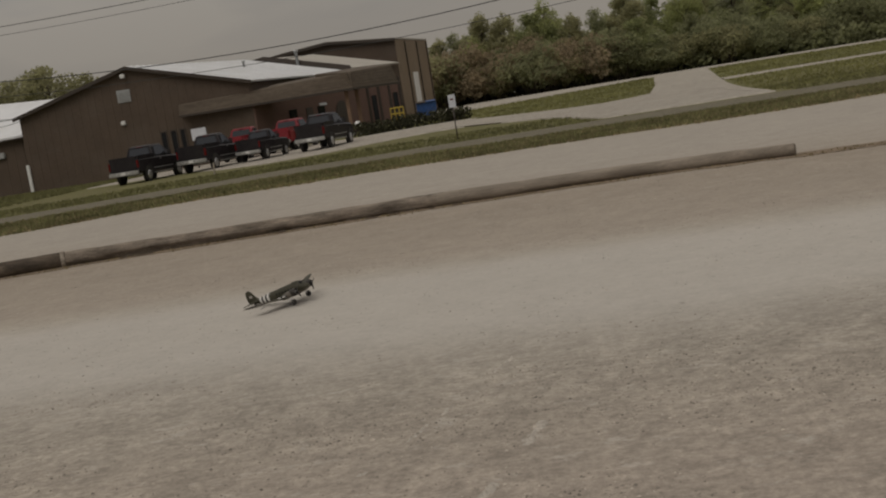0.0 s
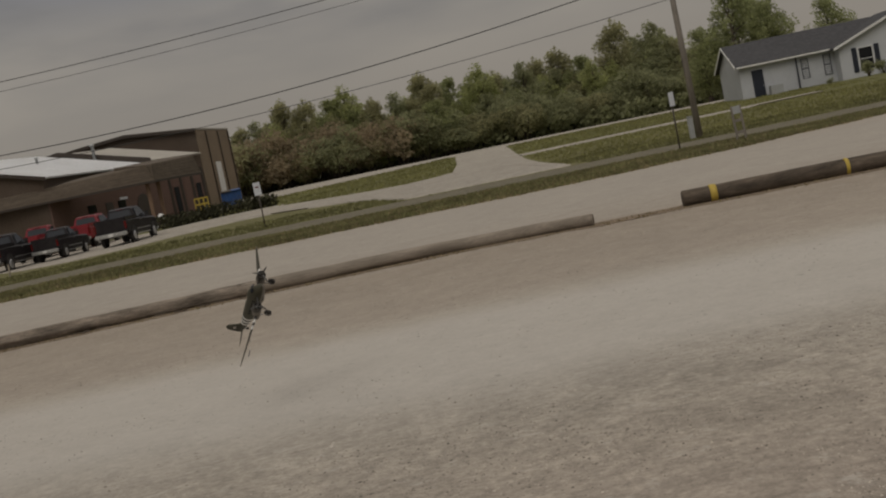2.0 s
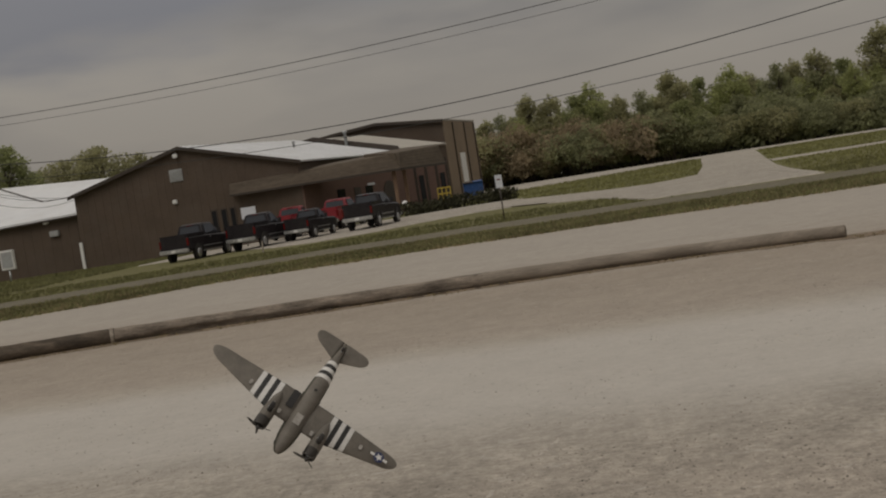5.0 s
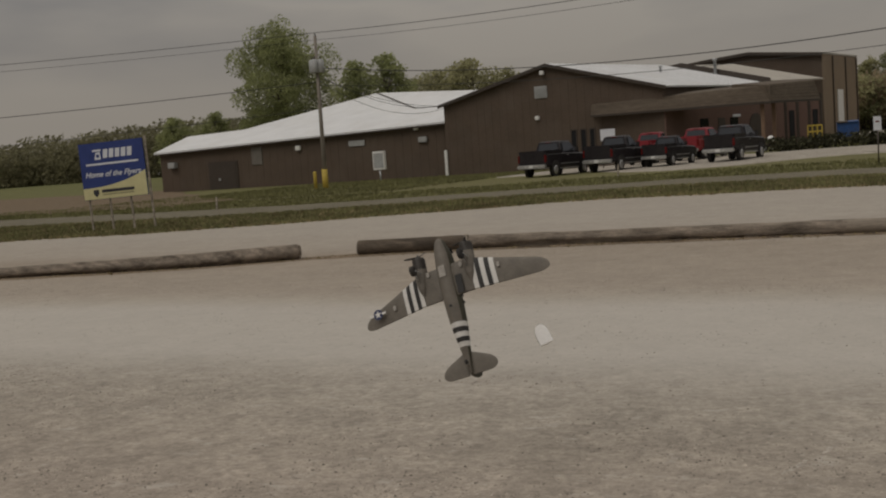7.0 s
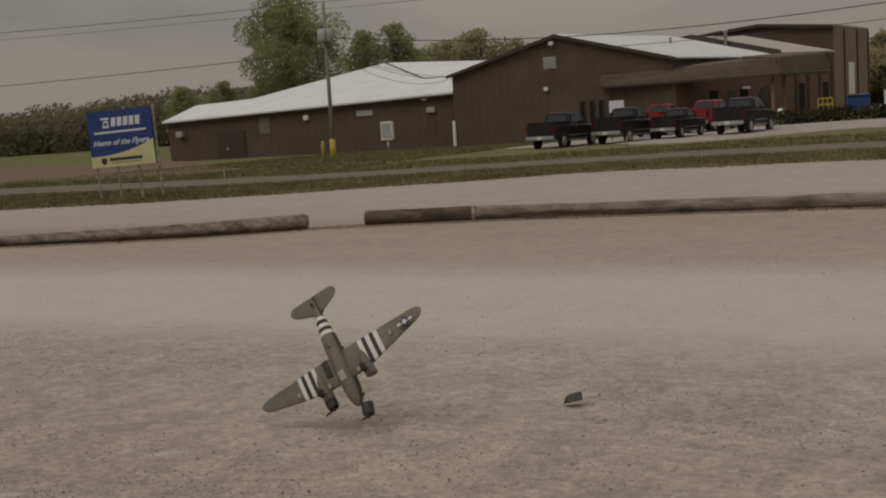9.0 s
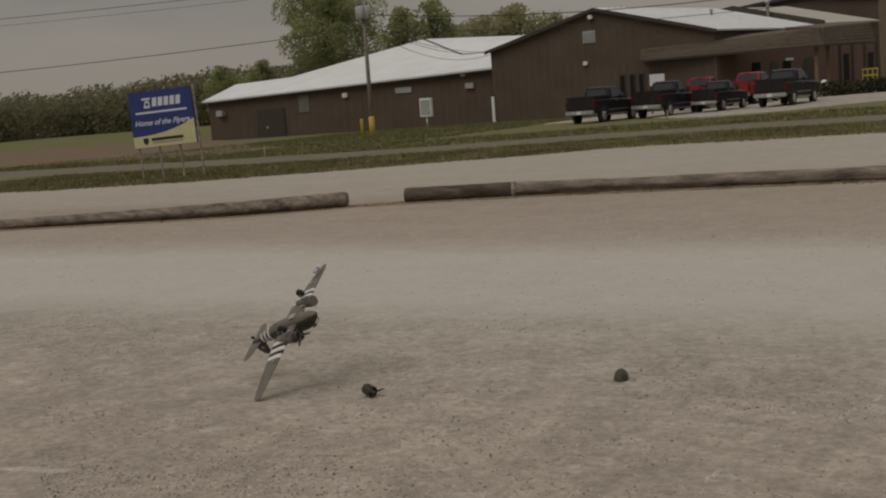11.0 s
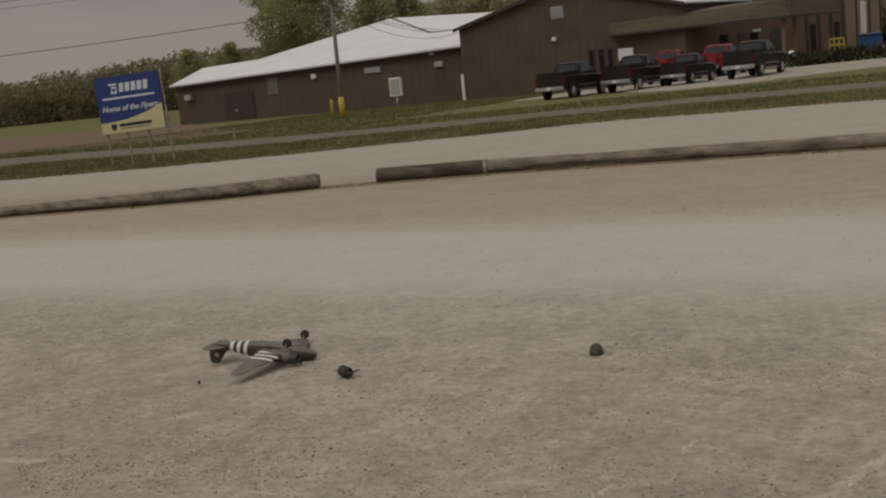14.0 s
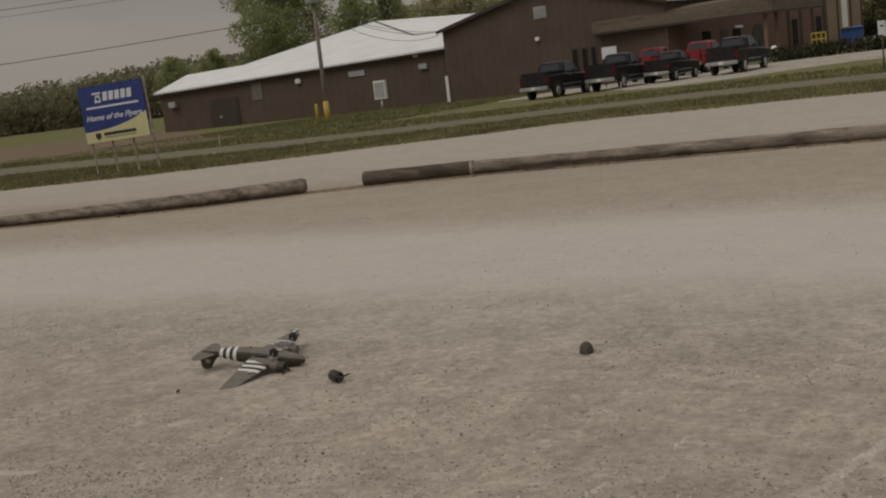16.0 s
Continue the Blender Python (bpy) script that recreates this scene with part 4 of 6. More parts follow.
def build_house():
    G = Vector((34.7, 93.8, .72))
    d, b = Vector((.99, -.14, 0)), Vector((.14, .99, 0))
    m = Matrix(((d.x, b.x, 0, G.x), (d.y, b.y, 0, G.y), (0, 0, 1, G.z), (0, 0, 0, 1)))
    ob = thing("house", m, "white vinyl-sided bungalow with charcoal shingle roof", "house")
    h, rz, dep, L = 3.0, 4.85, 8.0, 22.0
    bm = bmesh.new()
    prism(bm, [(0, 0, -.8), (0, dep, -.8), (0, dep, h), (0, dep / 2, rz), (0, 0, h)], (L, 0, 0))
    part("wall", bm, M_SIDING, ob)
    bm = bmesh.new()
    for k in range(19):
        z = .15 + k * .15
        box(bm, .02, 7.9, -.025, .004, z, z + .1, taper=(0, .006))
        box(bm, -.025, .004, .02, dep - .02, z, z + .1)
    part("siding", bm, M_SIDING, ob)
    for y0, y1 in ((-.45, dep / 2), (dep + .45, dep / 2)):
        zz = h - .45 * (rz - h) / (dep / 2)
        slab("roof", [(-.35, y0, zz + .16), (L, y0, zz + .16), (L, y1, rz + .16), (-.35, y1, rz + .16)], .16, M_SHINGLE, ob, "charcoal shingle roof")
    boxpart("gutter", ob, M_WHITE, -.3, 7.6, -.58, -.46, h - .25, h - .1, "white gutter", .02)
    bm = bmesh.new()
    for y0, y1 in ((-.45, dep / 2), (dep + .45, dep / 2)):
        zz = h - .45 * (rz - h) / (dep / 2)
        prism(bm, [(-.37, y0, zz - .05), (-.37, y1, rz - .05), (-.37, y1, rz + .14), (-.37, y0, zz + .14)], (-.05, 0, 0))
    part("barge_board", bm, M_WHITE, ob)
    dr = boxpart("door", ob, M_SHUTTER, .98, 1.93, -.06, .02, .0, 2.4, "dark navy front door")
    boxpart("door_handle", dr, M_STEEL, 1.8, 1.86, -.1, -.06, .95, 1.1)
    window(ob, 5.15, 5.78, 0, .85, 2.55, M_SHUTTER)
    window(ob, 7.02, 7.66, 0, .8, 2.55, M_SHUTTER)
    boxpart("porch_post", ob, M_SHUTTER, 4.65, 4.77, -.4, -.28, -.1, h - .2, bevel=.01)
    # wing with its gable to the front
    bm = bmesh.new()
    prism(bm, [(8.0, -1.4, -.8), (19.0, -1.4, -.8), (19.0, -1.4, 2.85), (13.5, -1.4, 5.0), (8.0, -1.4, 2.85)], (0, 6, 0))
    part("wing_wall", bm, M_SIDING, ob)
    for x0, x1 in ((7.5, 13.5), (19.5, 13.5)):
        zz = 2.85 - .5 * (5.0 - 2.85) / 5.5
        slab("wing_roof", [(x0, -1.8, zz + .16), (x1, -1.8, 5.16), (x1, 5, 5.16), (x0, 5, zz + .16)], .16, M_SHINGLE, ob, "charcoal shingle roof")
        bm = bmesh.new()
        prism(bm, [(x0, -1.8, zz - .05), (x1, -1.8, 4.95), (x1, -1.8, 5.15), (x0, -1.8, zz + .15)], (0, -.06, 0))
        part("barge_board", bm, M_WHITE, ob)
    for x in (9.5, 13.75):
        window(ob, x, x + 1.25, -1.4, .55, 2.5, M_WHITE)
    for x in (9.0, 10.85, 13.25, 15.1):
        boxpart("shutter", ob, M_SHUTTER, x, x + .4, -1.48, -1.4, .5, 2.55, "navy louvred shutter")
    boxpart("air_conditioner", ob, M_GREY, 2.1, 3.15, -1.2, -.4, -.7, .85, "grey outdoor air conditioner", .05)
    return ob


build_house()


# ---- trees ----
def leaf_mesh(name, blobs, count, size, material, seed):
    """Leaf clumps scattered through uneven blobs (centre, radii)."""
    rnd = random.Random(seed)
    verts, faces = [], []
    tot = sum(b[1][0] * b[1][2] for b in blobs)
    for c, r in blobs:
        for _ in range(int(count * r[0] * r[2] / tot)):
            while True:
                p = Vector((rnd.uniform(-1, 1), rnd.uniform(-1, 1), rnd.uniform(-1, 1)))
                if p.length <= 1:
                    break
            q = Vector((c[0] + p.x * r[0] * 1.15, c[1] + p.y * r[1] * 1.15, c[2] + p.z * r[2] * 1.15))
            if noise.noise(q * 1.1 + Vector((seed * 7.0, 0, 0))) < -.27:
                continue
            s = size * rnd.uniform(.6, 1.5)
            a = Vector((rnd.gauss(0, 1), rnd.gauss(0, 1), rnd.gauss(0, 1))).normalized()
            o = a.orthogonal().normalized()
            w = a.cross(o)
            b = len(verts)
            verts += [q - o * s, q + w * s * .6, q + o * s, q - w * s * .6 + a * s * .2]
            faces.append((b, b + 1, b + 2, b + 3))
    me = bpy.data.meshes.new(name)
    me.from_pydata(verts, [], faces)
    me.materials.append(material)
    return me


def tree(kind, h, spread, leaf, seed, count=2600, size=.24, bare=.25, label="", slender=False, broad=False):
    """A tree standing at the origin: tapered trunk, limbs, and a crown of leaf clumps."""
    rnd = random.Random(seed)
    ob = thing("tree", pose(0, 0, -200), label, "tree", kind)
    bm = bmesh.new()
    r0 = h * .022 + .04
    lean = (rnd.uniform(-.05, .05) * h, rnd.uniform(-.05, .05) * h)
    tube(bm, [(lean[0] * t * t, lean[1] * t * t, h * .9 * t) for t in (0, .15, .4, .7, 1)], [r0 * 1.4, r0, r0 * .75, r0 * .42, r0 * .1], 7)
    blobs = []
    for k in range(30):
        t = bare + (1 - bare) * (k + rnd.random()) / 30
        a = rnd.uniform(0, 6.28)
        prof = math.sin(math.pi * min(1, (t - bare) / (1 - bare) * .86 + .14)) ** .7
        if broad:
            q = (t - bare) / (1 - bare)
            prof = math.sqrt(max(.05, 1 - (2 * q - 1.0) ** 2))
        R = spread * prof * rnd.uniform(.15, 1.0)
        s = Vector((lean[0] * t * t, lean[1] * t * t, h * t * .78))
        e = Vector((s.x + math.cos(a) * R, s.y + math.sin(a) * R, h * t * .96))
        tube(bm, [s, s.lerp(e, .5) + Vector((0, 0, -.04 * h * rnd.random())), e], [r0 * .4, r0 * .22, r0 * .06], 5)
        br = spread * rnd.uniform(.26, .5) * (.55 + .45 * prof)
        blobs.append((e, (br, br, br * rnd.uniform(.6, 1.0) * (1.3 if slender else 1))))
    part("trunk", bm, M_BARK, ob)
    # fill between the limbs with an uneven egg of lighter clumps
    for k in range(46):
        t = rnd.random()
        a = rnd.uniform(0, 6.28)
        zz = h * (bare + .06 + (.93 - bare) * t)
        R = spread * (math.sin(math.pi * (.12 + .86 * t)) ** .75) * math.sqrt(rnd.random()) * .92
        if broad:
            R = spread * math.sqrt(max(.05, 1 - (1.96 * t - .98) ** 2)) * math.sqrt(rnd.random()) * .92
        br = spread * rnd.uniform(.14, .27)
        blobs.append(((lean[0] * t + math.cos(a) * R, lean[1] * t + math.sin(a) * R, zz), (br, br, br * rnd.uniform(.7, 1.5))))
    c = new("crown", leaf_mesh("crown", blobs, count, size, leaf, seed))
    c.parent = ob
    return ob


def shrub(leaf, h, w, seed, count, label, size=.2):
    rnd = random.Random(seed)
    ob = thing("shrub", pose(0, 0, -200), label, "shrub", "undergrowth of the wood")
    bm = bmesh.new()
    blobs = []
    for k in range(9):
        a = rnd.uniform(0, 6.28)
        e = Vector((math.cos(a) * w * .5 * rnd.random(), math.sin(a) * w * .5 * rnd.random(), h * rnd.uniform(.35, .85)))
        tube(bm, [(e.x * .2, e.y * .2, -.1), e * .6, e], [.05, .035, .01], 5)
        blobs.append((e, (w * rnd.uniform(.2, .34), w * rnd.uniform(.2, .34), h * rnd.uniform(.16, .36))))
    part("stem", bm, M_BARK, ob)
    c = new("foliage", leaf_mesh("foliage", blobs, count, size, leaf, seed))
    c.parent = ob
    return ob


def at_az(az, r):
    return r * math.sin(radians(az)), r * math.cos(radians(az))


def build_trees():
    rnd = random.Random(12)
    wood = "trees of the wood behind the lane"
    kinds = [tree(wood, 9.6, 2.7, LEAVES[i], 20 + i, 9000, .12, .12, lab) for i, lab in (
        (0, "tree in fresh light-green spring leaf at the wood's edge"), (1, "mid-green leafy tree at the wood's edge"),
        (2, "olive-green tree in thin spring leaf"), (3, "dark green dense tree at the wood's edge"))]
    shrubs = [shrub(LEAVES[i], 3.6, 4.2, 40 + i, 3800, lab, .115) for i, lab in ((4, "russet-brown budding shrub at the wood's foot"), (3, "dark green dense shrub at the wood's foot"), (2, "olive-green shrub at the wood's foot"))]

    def put(src, az, r, h0, h, wide=1.0):
        x, y = at_az(az, r)
        s = h / h0
        m = pose(x, y, tz(x, y) - .1, 0, 0, rnd.uniform(0, 360))
        c = copy_thing(src, m)
        c.scale = (s * wide, s * wide, s)
        return c
    # skyline of the wood: azimuth and height of its top in degrees
    sky = ((-4.8, 2.9), (-3.6, 3.2), (-2.4, 3.6), (-1.2, 3.7), (0, 3.4), (1.0, 3.8), (2.2, 3.1), (3.4, 3.3), (4.4, 3.75), (5.4, 3.2), (6.4, 3.4), (7.4, 3.5), (8.5, 3.2), (9.6, 3.3),
           (10.6, 3.4), (11.6, 3.55), (12.6, 3.2), (13.6, 2.8), (14.9, 4.2), (16.3, 4.0), (17.4, 2.8), (18.4, 2.4))
    for k, (az, el) in enumerate(sky):
        r = 128 + rnd.uniform(0, 12) + max(0, az) * .5
        top = 1.6 + r * math.tan(radians(el)) - .8
        put(kinds[(k * 7 + k // 3) % 4] if k % 3 else kinds[2], az + rnd.uniform(-.3, .3), r, 9.6, top * rnd.uniform(.98, 1.08), 1.05)
        put(kinds[(k * 5 + 1) % 4], az + .5 + rnd.uniform(-.4, .4), r + 9, 9.6, top * rnd.uniform(.86, 1.0), 1.3)
        put(kinds[(k * 3 + 2) % 4], az + rnd.uniform(-.5, .5), r - 2, 9.6, top * rnd.uniform(.55, .8), 1.45)
    for k in range(44):
        az = -5.4 + k * .58 + rnd.uniform(-.2, .2)
        put(shrubs[0 if az < 3.5 and k % 3 else (1 if k % 2 else 2)], az, 125 + rnd.uniform(0, 4) + max(0, az) * .35, 3.6, rnd.uniform(3.0, 5.0), 1.1)
    for k in range(12):
        put(shrubs[0 if k % 4 else 2], -5.0 + k * .75, 126 + rnd.uniform(0, 3), 3.6, rnd.uniform(4.6, 6.4), 1.0)
    # trees behind the bungalow
    garden = "garden trees behind the bungalow"
    g = tree(garden, 9.5, 3.1, LEAVES[1], 61, 12000, .11, .15, "broad green garden tree behind the white bungalow")
    for az, r, el, w in ((20.3, 122, 4.75, 1.0), (22.0, 125, 3.9, .95), (21.3, 127, 4.2, .9), (24.7, 128, 3.35, 1.0), (28.5, 126, 3.4, 1.2), (18.8, 124, 3.2, 1.1)):
        put(g, az, r, 9.5, 1.6 + r * math.tan(radians(el)) - .8, w)
    # behind the low wing: a tall spruce-like tree, and round ones
    big = tree("trees behind the low wing", 17, 5.6, LEAVES[1], 71, 52000, .115, .22, "tall full tree in fresh leaf behind the white roof", broad=True)
    put(big, -32.8, 124, 17, 16.3, 1.12)
    mid = tree("trees behind the low wing", 10, 2.4, LEAVES[1], 72, 9500, .11, .15, "slim green tree behind the white roof", slender=True)
    for az, r, el, w in ((-29.3, 112, 5.0, 1.0), (-27.9, 112, 5.2, 1.25), (-36.5, 130, 2.9, 1.3), (-34.5, 128, 3.0, 1.3), (-38.3, 150, 2.7, 1.4)):
        put(mid, az, r, 10, 1.6 + r * math.tan(radians(el)), w)
    thin = tree("trees behind the low wing", 10, 3.2, LEAVES[2], 73, 11000, .11, .12, "olive-green tree in thin leaf behind the hall")
    for az, r, el, w in ((-25.2, 118, 4.35, 1.3), (-23.4, 120, 4.8, 1.35), (-21.9, 122, 4.2, 1.3), (-26.5, 125, 4.0, 1.1), (-24.2, 124, 4.5, 1.3)):
        put(thin, az, r, 10, 1.6 + r * math.tan(radians(el)), w)
    # far wood across the field
    verts, faces = [], []
    blobs = []
    for k in range(120):
        az = -52 + 22.5 * k / 119
        el = 1.9 + .62 * S((az + 47) / 10) + noise.noise((az * 1.1, 0, 5)) * .45 + rnd.uniform(-.15, .12)
        r = 205 + rnd.uniform(0, 25)
        x, y = at_az(az, r)
        top = 1.6 + r * math.tan(radians(el))
        blobs.append(((x, y, top * .72), (rnd.uniform(1.8, 3.4), 3.0, top * .28)))
        blobs.append(((x + rnd.uniform(-2, 2), y, top * .33), (3.4, 3.0, top * .36)))
    w = tagged(new("far_wood", leaf_mesh("far_wood", blobs, 85000, .32, LEAVES[5], 80)), "dull olive-brown wood across the field", "wood", kind="stuff")
    blobs = []
    for k in range(70):
        az = -5.2 + 24 * k / 69
        x, y = at_az(az, 146)
        blobs.append(((x, y, 3.2 + noise.noise((az, 1, 2)) * .8), (2.4, 2.0, 3.0)))
    for k in range(120):
        x, y = at_az(-5.4 + 24.5 * k / 119, 129 + rnd.uniform(0, 2))
        blobs.append(((x, y, tz(x, y) + .8), (.9, .7, rnd.uniform(.8, 1.5))))
    tagged(new("wood_depth", leaf_mesh("wood_depth", blobs, 40000, .26, LEAVES[3], 81)), "dim green depth of the wood", "wood", kind="stuff")
    for src in (*kinds, *shrubs, g, big, mid, thin):
        for o in (*src.children_recursive, src):
            bpy.data.objects.remove(o)


build_trees()


# ---- vehicles ----
def wheel(parent, x, y, r=.39, w=.26):
    bm = bmesh.new()
    s = 1 if x > 0 else -1
    tube(bm, [(x - w / 2, y, r), (x - w / 2 + .03, y, r), (x + w / 2 - .03, y, r), (x + w / 2, y, r)], [r * .9, r, r, r * .9], 20)
    ty = part("wheel", bm, M_TYRE, parent)
    bm = bmesh.new()
    tube(bm, [(x + s * (w / 2 - .02), y, r), (x + s * (w / 2 + .012), y, r), (x + s * (w / 2 + .02), y, r)], [r * .6, r * .58, r * .3], 16)
    part("rim", bm, M_CHROME, ty, "dull alloy rim")


def loft_body(bm, sections):
    """Skin through rings of equal count, closed at both ends."""
    rings = [[bm.verts.new(p) for p in s] for s in sections]
    n = len(rings[0])
    for a, b in zip(rings, rings[1:]):
        for k in range(n):
            bm.faces.new((a[k], a[(k + 1) % n], b[(k + 1) % n], b[k]))
    bm.faces.new(rings[0][::-1])
    bm.faces.new(rings[-1])
    bmesh.ops.recalc_face_normals(bm, faces=bm.faces)


def rect_ring(y, hw, z0, z1, ch=.08, top=None):
    t = hw if top is None else top
    return [(-hw + ch, y, z0), (hw - ch, y, z0), (hw, y, z0 + ch), (t, y, z1 - ch), (t - ch, y, z1), (-t + ch, y, z1), (-t, y, z1 - ch), (-hw, y, z0 + ch)]


def pickup(m, paint, label, cab_mat=None, long_cab=True, scale=1.0):
    """A pickup truck heading +y, its rear bumper at y = 0."""
    ob = thing("pickup_truck", m, label, "pickup truck", "vehicles before the hall")
    hw = .97
    bm = bmesh.new()
    loft_body(bm, [rect_ring(.12, hw - .05, .62, 1.2), rect_ring(.3, hw, .55, 1.27), rect_ring(2.1, hw, .5, 1.27), rect_ring(4.0, hw, .48, 1.22), rect_ring(5.2, hw - .02, .5, 1.16), rect_ring(5.6, hw - .1, .58, 1.05)])
    part("body", bm, paint, ob)
    # bed opening
    boxpart("bed_floor", ob, M_TYRE, -.78, .78, .32, 1.95, 1.262, 1.278, bevel=0)
    for x in (-hw + .02, hw - .12):
        boxpart("bed_rail", ob, paint, x, x + .1, .2, 2.05, 1.24, 1.42, bevel=.02)
    boxpart("tailgate", ob, paint, -.86, .86, .1, .2, .75, 1.41, bevel=.02)
    y0, y1 = (2.0, 4.1) if long_cab else (2.2, 3.8)
    bm = bmesh.new()
    loft_body(bm, [rect_ring(y0, hw - .06, 1.2, 1.3), rect_ring(y0 + .12, hw - .08, 1.2, 1.83, top=hw - .24), rect_ring(y0 + .5, hw - .08, 1.2, 1.88, top=hw - .24),
                   rect_ring(y1 - .75, hw - .08, 1.2, 1.86, top=hw - .24), rect_ring(y1, hw - .06, 1.18, 1.24)])
    part("cab", bm, cab_mat or paint, ob)
    bm = bmesh.new()
    prism(bm, [(-.68, y0 + .03, 1.36), (.68, y0 + .03, 1.36), (.6, y0 + .1, 1.74), (-.6, y0 + .1, 1.74)], (0, -.02, 0))
    part("rear_window", bm, M_CARGLASS, ob)
    for s in (-1, 1):
        bm = bmesh.new()
        prism(bm, [(s * (hw - .085), y0 + .25, 1.33), (s * (hw - .085), y1 - .55, 1.33), (s * (hw - .2), y1 - .85, 1.76), (s * (hw - .2), y0 + .32, 1.76)], (s * .03, 0, 0))
        part("side_window", bm, M_CARGLASS, ob)
        boxpart("tail_lamp", ob, M_REDLAMP, s * .9 - .06, s * .9 + .06, .09, .2, .82, 1.2, "red tail lamp", .02)
        boxpart("mirror", ob, M_TYRE, s * 1.08 - .1, s * 1.08 + .1, y1 - .62, y1 - .52, 1.28, 1.5, bevel=.02)
        for y in (1.15, 4.55):
            wheel(ob, s * .86, y)
            bm = bmesh.new()
            arc = [(y + math.cos(a) * q, .39 + math.sin(a) * q) for q, al in ((.50, frange(.15, 2.99, .4)), (.42, frange(2.99, .15, .4))) for a in al]
            prism(bm, [(s * (hw - .03), p, z) for p, z in arc], (s * .055, 0, 0))
            part("wheel_arch", bm, M_TYRE, ob)
        boxpart("side_trim", ob, M_CHROME, s * (hw + .004) - .012, s * (hw + .004) + .012, 1.75, 3.95, .66, .71, "bright side trim", .004)
        boxpart("step_bar", ob, M_CHROME, s * .93 - .05, s * .93 + .05, 1.75, 3.9, .40, .47, "tubular side step", .02)
        boxpart("door_handle", ob, M_CHROME, s * (hw + .004) - .012, s * (hw + .004) + .012, y0 + .55, y0 + .72, 1.1, 1.14, bevel=.004)
        boxpart("plate_lamp", ob, M_WHITE, s * .35 - .05, s * .35 + .05, -.07, -.06, .6, .64, bevel=0)
    boxpart("tailgate_handle", ob, M_TYRE, -.12, .12, .085, .1, 1.2, 1.28, bevel=.004)
    boxpart("brake_lamp", ob, M_REDLAMP, -.18, .18, y0 + .07, y0 + .12, 1.79, 1.83, bevel=.004)
    boxpart("rear_bumper", ob, M_CHROME, -.95, .95, -.06, .14, .5, .7, "dull chrome rear bumper", .04)
    ob.scale = (.98 * scale, .9 * scale, 1.08 * scale)
    boxpart("licence_plate", ob, M_WHITE, -.15, .15, -.075, -.06, .54, .68, bevel=0)
    return ob


TR = [(-22.55, 59.4, 9), (-19.3, 61.2, 9), (-16.55, 63.0, 9), (-13.0, 63.4, 9)]
pickup(pose(*TR[0][:2], tz(*TR[0][:2]) - .06, 0, 0, -TR[0][2] - 4), M_TRUCK_BLACK, "black pickup truck parked nose to the hall")
pickup(pose(*TR[1][:2], tz(*TR[1][:2]) - .04, 0, 0, -TR[1][2] - 4), M_TRUCK_BLACK, "black short-cab pickup truck parked on gravel", None, False)
pickup(pose(*TR[2][:2], tz(*TR[2][:2]) + .02, 0, 0, -TR[2][2] - 3), M_TRUCK_BLACK, "small dark compact pickup parked on gravel", None, False, .84)
pickup(pose(*TR[3][:2], tz(*TR[3][:2]) + .02, 0, 0, -TR[3][2] - 2), M_TRUCK_BLACK, "black crew-cab pickup truck with chrome bumper")
pickup(pose(-16.7, 71.2, tz(-16.7, 71.2) + .03, 0, 0, -12), M_TRUCK_RED, "bright red pickup truck parked nearer the hall")
pickup(pose(-19.6, 70.5, tz(-19.6, 70.5) + .03, 0, 0, -10), M_TRUCK_RED, "red pickup truck half hidden behind others", None, False)


# ---- yard furniture ----
def sign_post(x, y, h, pw, ph, label, yaw=0, mat_=None, lean=0):
    ob = thing("sign_post", pose(x, y, tz(x, y), 0, lean, yaw), label, "sign")
    bm = bmesh.new()
    tube(bm, [(0, 0, -.2), (0, 0, h - ph * .5)], .028, 8)
    part("post", bm, M_TRIM, ob)
    p = boxpart("plate", ob, mat_ or M_SIGN_WHITE, -pw / 2, pw / 2, -.045, -.03, h - ph, h, "white sign plate", .004)
    boxpart("bracket", ob, M_STEEL, -.05, .05, -.03, .03, h - ph * .6, h - ph * .4, bevel=.005)
    return ob


a = sign_post(-3.56, 48.2, 1.95, .30, .55, "small white sign on a thin dark steel post")
boxpart("lettering_bar", a, M_REDLAMP, -.07, .07, -.05, -.046, 1.72, 1.78, bevel=0)
sign_post(11.9, 39.2, 2.08, .22, .5, "narrow white sign on a dark post in grass", 20)
ob = thing("twin_post_sign", pose(13.6, 37.6, 0, 0, -2, 0), "low grey twin-post sign in the verge", "sign")
for s in (-.15, .15):
    boxpart("post", ob, M_POLE, s - .035, s + .035, -.03, .03, -.2, 1.18, bevel=.008)
for z in (.22, .62, .9):
    boxpart("plate", ob, M_GREY if z > .8 else M_POLE, -.13, .13, -.045, -.03, z, z + .26 if z > .8 else z + .1, bevel=.004)
for x, y, h in ((-28.0, 37.6, .55), (-15.4, 52.0, .6)):
    ob = thing("marker_stake", pose(x, y, tz(x, y), 0, 3, 0), "pale thin marker stake in grass", "stake", "marker stakes")
    boxpart("stake", ob, M_LOG_PALE, -.035, .035, -.03, .03, -.2, h, bevel=.008)
ob = thing("banner_sign", pose(-21.2, 69.8, 0), "white board sign on two posts behind trucks", "sign")
boxpart("board", ob, M_SIGN_WHITE, -.48, .48, -.03, .03, 1.82, 2.55, bevel=.01)
for s in (-.4, .4):
    boxpart("post", ob, M_TRIM, s - .04, s + .04, .03, .09, -.1, 2.5, bevel=.01)
ob = thing("meter_cabinet", pose(-40.8, 75.4, 0), "pale metal cabinet on a pipe post", "cabinet")
boxpart("cabinet", ob, M_WHITE, -.5, .5, -.15, .15, .85, 2.25, bevel=.03)
